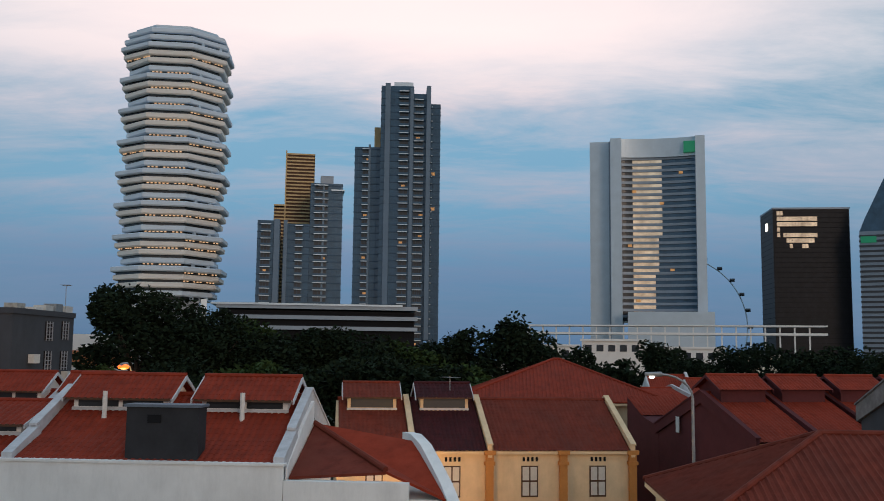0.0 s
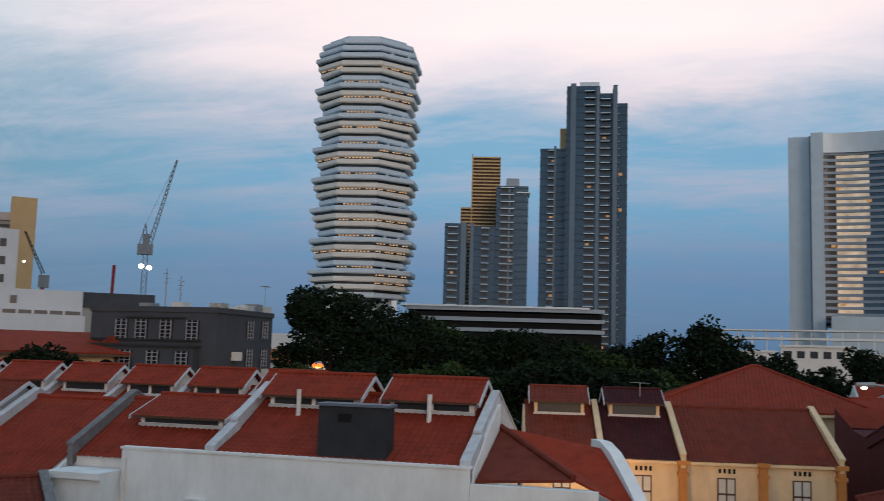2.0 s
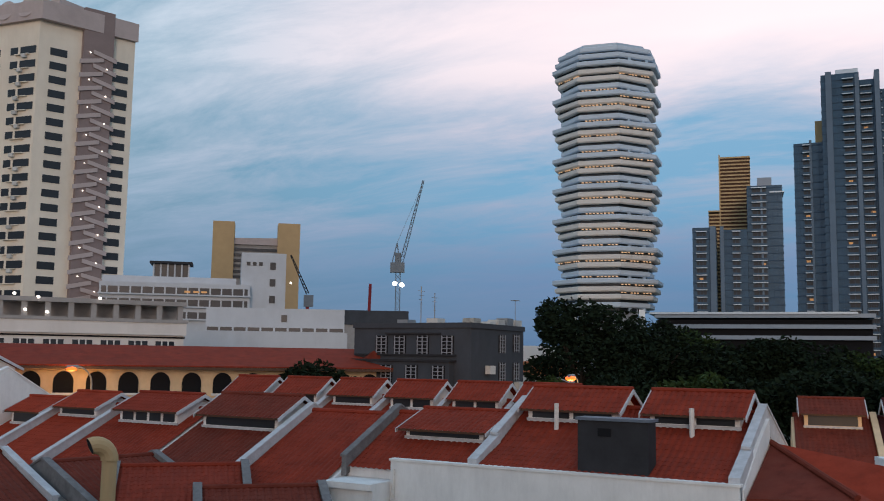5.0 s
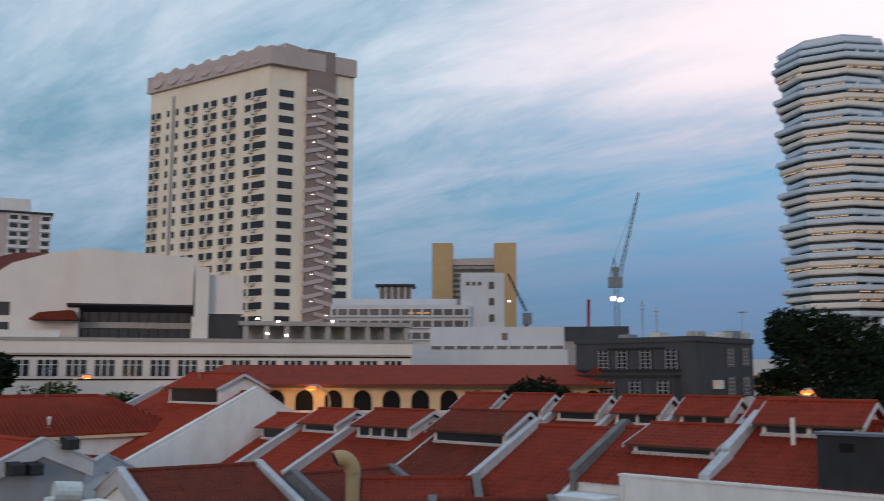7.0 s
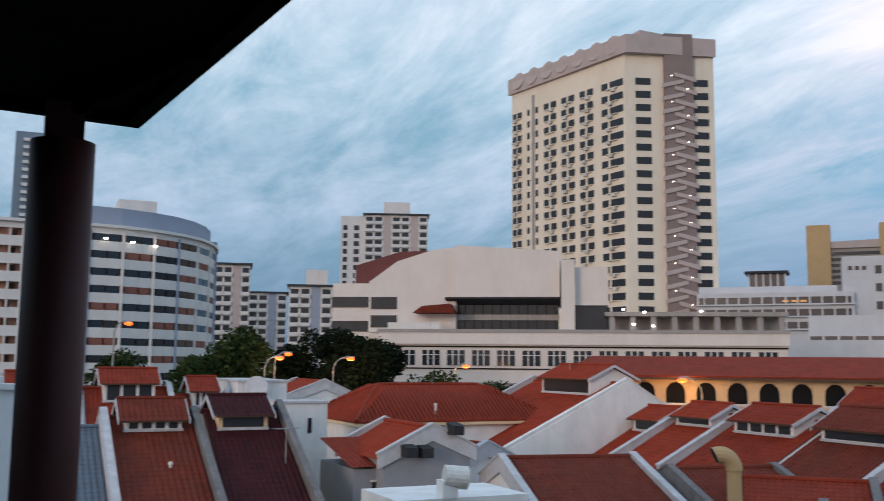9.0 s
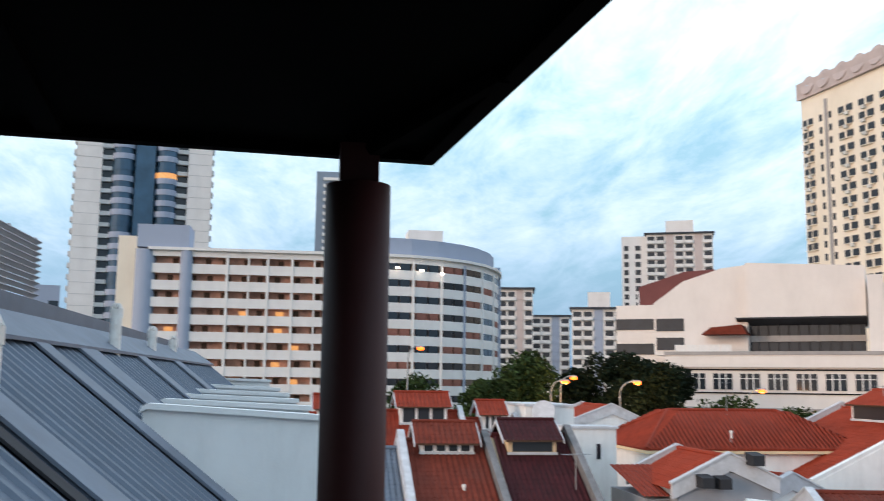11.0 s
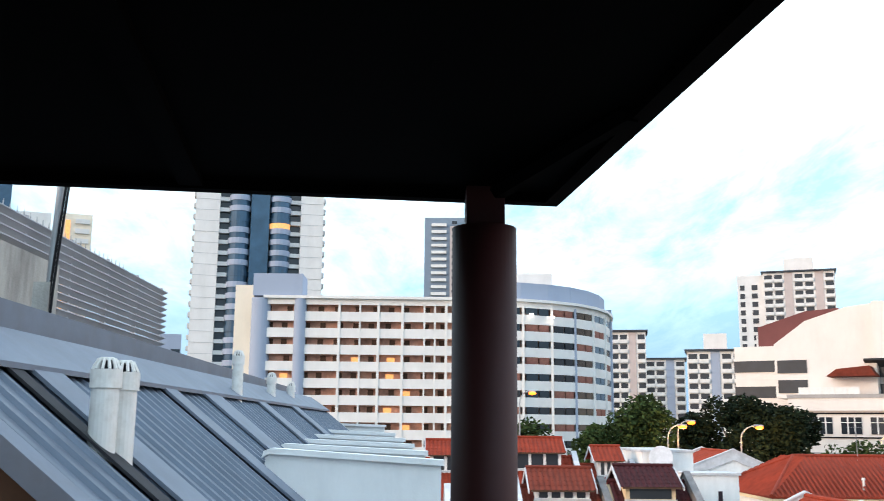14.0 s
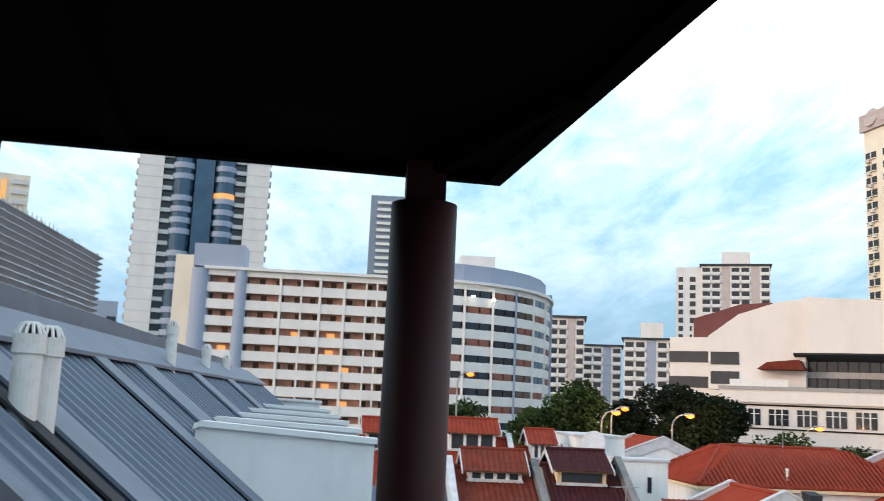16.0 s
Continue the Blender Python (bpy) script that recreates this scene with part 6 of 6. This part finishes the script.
part("service_slot", prism(bmesh.new(), [((p0 + nb * 0.12).x, (p0 + nb * 0.12).y), (p0.x, p0.y), (p1.x, p1.y), ((p1 + nb * 0.12).x, (p1 + nb * 0.12).y)], 26, TOPZ - 2), "mall_grey", hotel)
for u0, u1, off in ((-0.02, 1.02, 0.0),):
    pts = [ub * (lb * u1) + nb * 0.7, ub * (lb * u0) + nb * 0.7 + nc * 0.7, uc * (lc * 1.02) + nc * 0.7, uc * (lc * 1.02) + b_]
    part("crown", prism(bmesh.new(), [(p.x, p.y) for p in pts], TOPZ, TOPZ + 4.2), "tower_mauve", hotel)
for k in range(7):
    p = ub * (lb * (0.08 + 0.14 * k)) + nb * 0.75
    bm = tube(bmesh.new(), (p.x, p.y, TOPZ + 3.0), (p.x - nb.x * 1.5, p.y - nb.y * 1.5, TOPZ + 2.7), 2.3, n=20)
    part("crown_arch", bm, "tower_mauve", hotel)
    p = p + nb * 0.05
    part("crown_opening", tube(bmesh.new(), (p.x, p.y, TOPZ + 2.3), (p.x - nb.x, p.y - nb.y, TOPZ + 2.3), 0.7, n=12), "aluminium", hotel)
p = uc * (lc * 0.6) + b_ * 0.25
part("lift_room", boxes((p.x - 5, p.y - 5, TOPZ, p.x + 5, p.y + 5, TOPZ + 7)), "tower_mauve", hotel)

# ---------------------------------------------------------------- shopping centre
mall = thing("shopping_centre", "off-white shopping centre with a faceted hall over a banded podium", "building", 42.2, 107.0, 0, -33)
part("podium_wall", boxes((-0.5, 0, 0, 47, 30, 17.3)), "mall", mall)
part("band", boxes((-0.6, -0.35, 15.8, 47.2, 0, 17.2)), "mall", mall)
part("ledge", boxes((-0.7, -0.45, 17.2, 47.3, 0, 17.6)), "mall_grey", mall)
# thin black strips draw the shade below the podium bands
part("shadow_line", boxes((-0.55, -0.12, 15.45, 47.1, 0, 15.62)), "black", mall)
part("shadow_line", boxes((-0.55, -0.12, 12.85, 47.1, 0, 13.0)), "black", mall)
part("band", boxes((-0.6, -0.30, 11.0, 47.2, 0, 11.3)), "mall_grey", mall)
for k in range(15):
    x = 1.8 + 3.0 * k
    w = part("window", boxes((x, -0.1, 13.3, x + 2.1, 0.05, 15.1)), "glass_dark", mall)
    part("window_frame", boxes((x + 0.62, -0.16, 13.3, x + 0.76, -0.08, 15.1), (x + 1.34, -0.16, 13.3, x + 1.48, -0.08, 15.1), (x, -0.16, 14.5, x + 2.1, -0.08, 14.58)), "frame", w)
part("hall_wall", slice_y(bmesh.new(), [(8.4, 21.6), (21.2, 21.6), (21.2, 27.2), (8.7, 28.0), (8.4, 27.9)], 2.0, 26), "mall", mall)
part("hall_wall", slice_y(bmesh.new(), [(-2.6, 17.3), (8.4, 17.3), (8.4, 27.9), (5.5, 27.6), (1.0, 26.2), (-2.6, 23.6)], 3.2, 26), "mall", mall)
part("soffit", slice_x(bmesh.new(), ((2.0, 21.6), (2.0, 21.4), (6.0, 20.6), (6.0, 21.6)), 7.2, 21.2), "charcoal", mall)
part("glazing", boxes((7.4, 5.0, 17.4, 21.0, 5.2, 21.2)), "glass_dark", mall)
part("spandrel", boxes((7.3, 4.6, 18.9, 21.1, 5.0, 19.6)), "mall_grey", mall)
for k in range(12):
    part("mullion", boxes((8.2 + 1.12 * k, 4.85, 17.4, 8.3 + 1.12 * k, 5.0, 21.1)), "charcoal", mall)
part("stair_block", boxes((21.4, 0.6, 17.3, 23.0, 20, 26.0)), "mall", mall)
part("wall", boxes((23.0, 2.0, 20.6, 27.0, 20, 25.2)), "mall", mall)
part("glazing", boxes((23.0, 2.4, 17.4, 26.8, 3.0, 20.5)), "glass_dark", mall)
part("deck_slab", boxes((26.5, -0.2, 19.2, 47.2, 12, 19.7)), "mall_grey", mall)
for k in range(9):
    part("column", boxes((27 + 2.4 * k, 0, 17.3, 27.6 + 2.4 * k, 0.6, 19.2)), "mall_grey", mall)
part("recess_wall", boxes((26.8, 3, 17.3, 47, 4, 19.2)), "mall_grey", mall)
part("brick_gable", slice_y(bmesh.new(), ((-6.4, 20), (2.5, 20), (3.4, 28.6), (-0.5, 28.4), (-6.4, 26.6)), 12, 24), "terracotta_wall", mall)
part("canted_block", boxes((-9.0, 10, 0, -2.6, 26, 24.0)), "mall", mall)
bm = bmesh.new()
for z in (20.8, 17.6, 14.6):
    box(bm, -9.06, 9.9, z, -2.6, 10.1, z + 1.4)
tagged(part("window_band", bm, "glass_dark", mall), kind="stuff")
for z in (20.2, 17.9):
    part("window", boxes((-2.3, 3.1, z, 1.0, 3.3, z + 1.5)), "glass_dark", mall)
part("terrace_roof", slice_y(bmesh.new(), ((3.5, 19.6), (8.6, 19.6), (8.0, 20.7), (4.6, 20.4)), 0.2, 4), "tile_brown", mall)
for k in range(5):
    part("railing", boxes((0.5 + 1.3 * k, 0.1, 17.4, 1.7 + 1.3 * k, 0.2, 18.4)), "frame", mall)
lm = mesh_of("deck_lamp", tube(bmesh.new(), (0, 0, 0), (0, -0.1, 0.1), 0.16, n=8), "lamp_white")
repeat("deck_lamp", lm, mall, [(28.6, -0.6, 19.9), (31.0, -0.6, 19.6), (29.8, -0.3, 18.2), (32.0, -0.3, 18.0), (37.4, -0.6, 19.7)])

# arcade with arched openings
arc = thing("arcade_building", "cream arcaded building with a long terracotta roof", "building", 41.0, 64.0, 0, -45.5)
part("wall", boxes((0, 0.1, 0, 37, 9, 12.75)), "cream", arc)
part("roof", slope_poly(((-0.8, -1.0, 12.75), (37.8, -1.0, 12.75), (36.0, 4.5, 14.25), (1.0, 4.5, 14.25)), "tile"), "tile", arc)
part("roof", slope_poly(((-0.8, 10.2, 12.75), (37.8, 10.2, 12.75), (36.0, 4.5, 14.25), (1.0, 4.5, 14.25)), "tile"), "tile", arc)
part("eaves", boxes((-0.8, -1.0, 12.45, 37.8, 10.2, 12.63)), "frame_dark", arc)
for k in range(16):
    x = 1.5 + 2.25 * k
    bm = bmesh.new()
    pts = [(x - 0.70, 10.7), (x + 0.70, 10.7)] + [(x + 0.70 * math.cos(math.pi * j / 10), 11.5 + 0.75 * math.sin(math.pi * j / 10)) for j in range(11)]
    slice_y(bm, pts, 0.02, 0.25)
    part("arch_opening", bm, "black", arc)
    part("sill", boxes((x - 0.8, -0.08, 10.54, x + 0.8, 0.1, 10.7)), "frame", arc)
part("roof_vent", slice_y(bmesh.new(), ((30.0, 13.1), (32.4, 13.1), (31.2, 14.1)), 0.8, 3.0), "tile_brown", arc)

back = facing("low_building", "white building with an orange band beside the tree", "building", 65.6, 130)
part("wall", boxes((-5, 0, 0, 6, 10, 15.5)), "hdb_white", back)
part("band", boxes((-5.1, -0.2, 11.5, 6.1, 0, 13.4)), "orange_net", back)
for k in range(5):
    part("window", boxes((-4 + 1.9 * k, -0.1, 8.2, -2.8 + 1.9 * k, 0.1, 10.2)), "hdb_blue", back)

# ---------------------------------------------------------------- street lamps


def street_lamp(x, y, h, dx, dy, orange=True, light=0.0):
    lamp = thing("street_lamp", "grey street lamp with a curved arm, switched on", "street lamp", x, y, 0, group="street lamps")
    bm = tube(bmesh.new(), (0, 0, 0), (0, 0, h - 1.2), 0.11, 0.07, n=10)
    prev = Vector((0, 0, h - 1.2))
    for j in range(1, 7):
        a = math.pi / 2 * j / 6
        p = Vector((dx * (1 - math.cos(a)), dy * (1 - math.cos(a)), h - 1.2 + 1.2 * math.sin(a)))
        tube(bm, prev, p, 0.06, n=8)
        prev = p
    part("pole", bm, "steel", lamp)
    d = Vector((dx, dy, 0)).normalized()
    head = part("head", tube(bmesh.new(), prev - d * 0.1, prev + d * 0.75, 0.14, 0.10, n=10), "steel", lamp)
    c = prev + d * 0.4 + Vector((0, 0, -0.16))
    bm = bmesh.new()
    bmesh.ops.create_uvsphere(bm, u_segments=14, v_segments=8, radius=0.30 if orange else 0.12)
    bmesh.ops.scale(bm, vec=(1.2, 1.2, 0.6), verts=bm.verts)
    bmesh.ops.translate(bm, vec=c, verts=bm.verts)
    part("bulb", bm, "lamp_orange" if orange else "lamp_white", lamp)
    if light:
        l = new("street_light", bpy.data.lights.new("street_light", "POINT"))
        l.data.energy, l.data.color, l.data.shadow_soft_size = light, (1.0, 0.5, 0.14), 0.5
        l.location = (x + c.x, y + c.y, c.z - 0.75)


street_lamp(61.7, 24.2, 12.5, -1.2, 0.0, light=350)
street_lamp(47.2, 55.6, 12.6, -1.2, 0.2, light=190)
# unseen lamp behind the hipped wing, added to warm the cream fronts
street_lamp(48.0, 4.6, 7.6, 1.2, 0.0, light=900)
street_lamp(22.4, 86.5, 14.0, 1.0, 0, light=300)
street_lamp(24.0, 89.0, 14.4, 0.9, 0)
street_lamp(28.6, 85.2, 14.0, 1.3, 0.0, light=260)
street_lamp(39.0, 81.0, 13.4, 1.0, 0.0, light=260)
street_lamp(9.4, 90.0, 17.0, 0.8, 0.0)
street_lamp(49.3, -10.0, 12.5, -0.3, 1.7, orange=False)

# ---------------------------------------------------------------- trees


def tree(x, y, h, rx, ry, rz, label, leaf="leaf", seed=0, leaves=2600, size=0.42, name="tree"):
    rnd = random.Random(seed)
    t = thing(name, label, "tree", x, y, 0, group="trees")
    base = h - rz * 1.5
    bm = tube(bmesh.new(), (0, 0, 0), (0, 0, base), 0.035 * h, 0.022 * h, n=9)
    clumps = []
    for k in range(13):
        a, r = rnd.uniform(0, math.tau), math.sqrt(rnd.random()) * 0.85
        zc = h - rz * (0.35 + 1.15 * rnd.random() * (0.35 + 0.65 * r))
        c = Vector((rx * r * math.cos(a), ry * r * math.sin(a), zc))
        clumps.append((c, rnd.uniform(0.28, 0.48)))
        tube(bm, (0, 0, base - 0.3), c, 0.010 * h, 0.003 * h, n=5)
    clumps.append((Vector((0, 0, h - rz * 0.55)), 0.5))
    part("trunk", bm, "bark", t)
    verts, faces = [], []
    size *= 0.66
    for k in range(int(leaves * 2.2)):
        c, s = clumps[k % len(clumps)]
        while True:
            d = Vector((rnd.uniform(-1, 1), rnd.uniform(-1, 1), rnd.uniform(-1, 1)))
            if 0.25 < d.length < 1:
                break
        d = d.normalized() * (0.45 + 0.6 * rnd.random() ** 0.6)
        p = c + Vector((d.x * rx * s, d.y * ry * s, d.z * rz * s * 0.9))
        u = Vector((rnd.gauss(0, 1), rnd.gauss(0, 1), rnd.gauss(0, 0.6))).normalized()
        w = u.cross(Vector((rnd.gauss(0, 1), rnd.gauss(0, 1), rnd.gauss(0, 1)))).normalized()
        e = size * rnd.uniform(0.6, 1.4)
        i = len(verts)
        verts += [p - u * e, p + w * e * 0.5, p + u * e, p - w * e * 0.5]
        faces.append((i, i + 1, i + 2, i + 3))
    part("crown", raw_mesh("crown", verts, faces, leaf), leaf, t)
    return t


def by_heading(heading, d):
    return d * math.sin(radians(heading)), d * math.cos(radians(heading))


rnd = random.Random(21)
tree(*by_heading(68.6, 106), 21.2, 7.0, 6.5, 7.0, "broad dark rain tree behind the terraces", seed=1, leaves=5200)
tree(*by_heading(72.0, 104), 19.0, 5.5, 5.5, 6.5, "dark broad tree behind the terraces", seed=2, leaves=4200)
for k, (hd, d, h, r) in enumerate(((74.4, 112, 17.2, 5.2), (76.6, 106, 16.2, 5.2), (79.0, 112, 16.8, 5.6), (81.2, 108, 16.6, 5.4), (83.6, 112, 15.9, 5.4), (85.9, 116, 15.6, 5.0), (88.6, 112, 17.6, 4.6), (90.8, 110, 19.0, 4.6), (75.0, 92, 12.8, 5.0), (78.2, 94, 12.6, 5.2), (81.6, 94, 13.2, 5.4), (84.8, 94, 12.8, 5.2), (87.8, 94, 13.0, 5.0), (70.3, 92, 13.0, 4.6), (93.2, 120, 15.0, 5.0))):
    tree(*by_heading(hd, d), h, r, r, h * 0.36, "dark leafy tree in the dense belt behind the terraces", "leaf" if k % 4 else "leaf_light", seed=30 + k, leaves=2600, size=0.46)
for k, (hd, d, h, r) in enumerate(((99.6, 190, 16.6, 5.0), (101.5, 170, 13.6, 6.0), (104.0, 200, 17.0, 8.0), (107.0, 180, 16.0, 8.0), (110.0, 190, 16.5, 8.0), (112.5, 170, 15.5, 7.0), (96.0, 130, 13.2, 5.0), (94.0, 260, 16, 7.0))):
    tree(*by_heading(hd, d), h, r, r, h * 0.35, "distant dark tree among low buildings", "leaf", seed=60 + k, leaves=1800, size=0.6)
tree(*by_heading(10.6, 92), 14.4, 3.4, 3.4, 4.6, "round green street tree", "leaf_light", seed=80, leaves=3000, size=0.34)
tree(*by_heading(13.3, 96), 17.3, 4.6, 4.6, 6.0, "tall green street tree", "leaf_light", seed=81, leaves=4200, size=0.36)
tree(*by_heading(16.4, 98), 15.8, 3.6, 3.6, 5.0, "dark leafy street tree", "leaf", seed=82, leaves=3000, size=0.36)
tree(*by_heading(18.9, 98), 17.6, 3.8, 3.8, 5.6, "dark reddish street tree", "leaf", seed=83, leaves=3600, size=0.36)
tree(*by_heading(21.0, 96), 16.2, 3.2, 3.2, 5.0, "dark leafy street tree", "leaf", seed=84, leaves=3000, size=0.36)
tree(*by_heading(6.3, 95), 14.8, 3.0, 3.0, 4.0, "small street tree by the estate", "leaf_light", seed=85, leaves=2000, size=0.34)
tree(*by_heading(24.6, 90), 13.0, 2.6, 2.6, 3.2, "thin street tree beside the shopping centre", "leaf_light", seed=86, leaves=900, size=0.3)
tree(*by_heading(28.2, 88), 12.2, 2.4, 2.4, 2.6, "thin street tree beside the shopping centre", "leaf_light", seed=87, leaves=700, size=0.3)
tree(*by_heading(52.0, 70), 13.4, 2.6, 2.6, 3.0, "small dark tree by the arcade", "leaf", seed=88, leaves=1400, size=0.32)
tree(*by_heading(54.2, 72), 12.8, 2.4, 2.4, 2.6, "small dark tree by the arcade", "leaf", seed=89, leaves=1200, size=0.32)
tree(*by_heading(67.0, 78), 12.4, 2.2, 2.2, 2.6, "shrubby tree lit by the street lamp", "leaf_light", seed=90, leaves=1200, size=0.3)

# far low roofs along the right
rnd = random.Random(9)
for k in range(14):
    hd, d = 100 + 0.95 * k + rnd.uniform(-0.2, 0.2), rnd.uniform(95, 150)
    x, y = by_heading(hd, d)
    terrace("distant red-tiled terrace house with pale copings", x, y, 5.0, rnd.uniform(9.6, 11.4), 4.5, 4.5, 8.2, 8.2, rnd.uniform(0, 40), lo="coping", hi=None, tile="tile")

# ---------------------------------------------------------------- small things on the roofs


def aerial(x, y, z, h, turn):
    a = thing("television_aerial", "thin metal television aerial on a roof", "aerial", x, y, z, turn, group="aerials")
    part("mast", tube(bmesh.new(), (0, 0, -0.3), (0, 0, h), 0.025, n=6), "steel", a)
    part("boom", tube(bmesh.new(), (-0.7, 0, h - 0.05), (0.7, 0, h - 0.05), 0.016, n=5), "steel", a)
    for j in range(6):
        part("element", tube(bmesh.new(), (-0.6 + 0.24 * j, -0.35, h - 0.05), (-0.6 + 0.24 * j, 0.35, h - 0.05), 0.009, n=4), "steel", a)


aerial(12.3, 43.2, 8.3, 2.2, 20)
aerial(27.0, 59.2, 11.9, 2.0, 60)
aerial(36.0, 56.0, 11.8, 2.0, 10)
aerial(60.0, 3.0, 10.0, 2.0, 40)
aerial(72.0, 34.0, 15.9, 2.6, 15)
for x, y, z in ((7.2, 43.6, 8.4), (25.5, 55.4, 10.3)):
    v = thing("roof_vent", "short white vent stack through the tiles", "vent pipe", x, y, z, group="roof vents")
    part("pipe", tube(bmesh.new(), (0, 0, -0.6), (0, 0, 0.55), 0.07, n=10), "pvc", v)
    part("cap", tube(bmesh.new(), (0, 0, 0.55), (0, 0, 0.68), 0.11, 0.09, n=10), "pvc", v)
dish = thing("satellite_dish", "grey satellite dish on a low roof", "satellite dish", 15.1, 60.2, 10.9)
part("bowl", tube(bmesh.new(), (0, 0, 0.9), (-0.1, -0.25, 1.0), 0.35, 0.75, n=20), "coping", dish)
part("stand", tube(bmesh.new(), (0, 0.5, 0.6), (0, 0.05, 0.9), 0.06), "steel", dish)
hut = thing("roof_hut", "low white rendered roof hut", "hut", 15.6, 64.0, 0)
part("wall", boxes((-1.6, -3.4, 0, 1.6, 4, 12.2)), "white", hut)
part("cap", boxes((-1.7, -3.5, 12.2, 1.7, 4.1, 12.35)), "coping", hut)
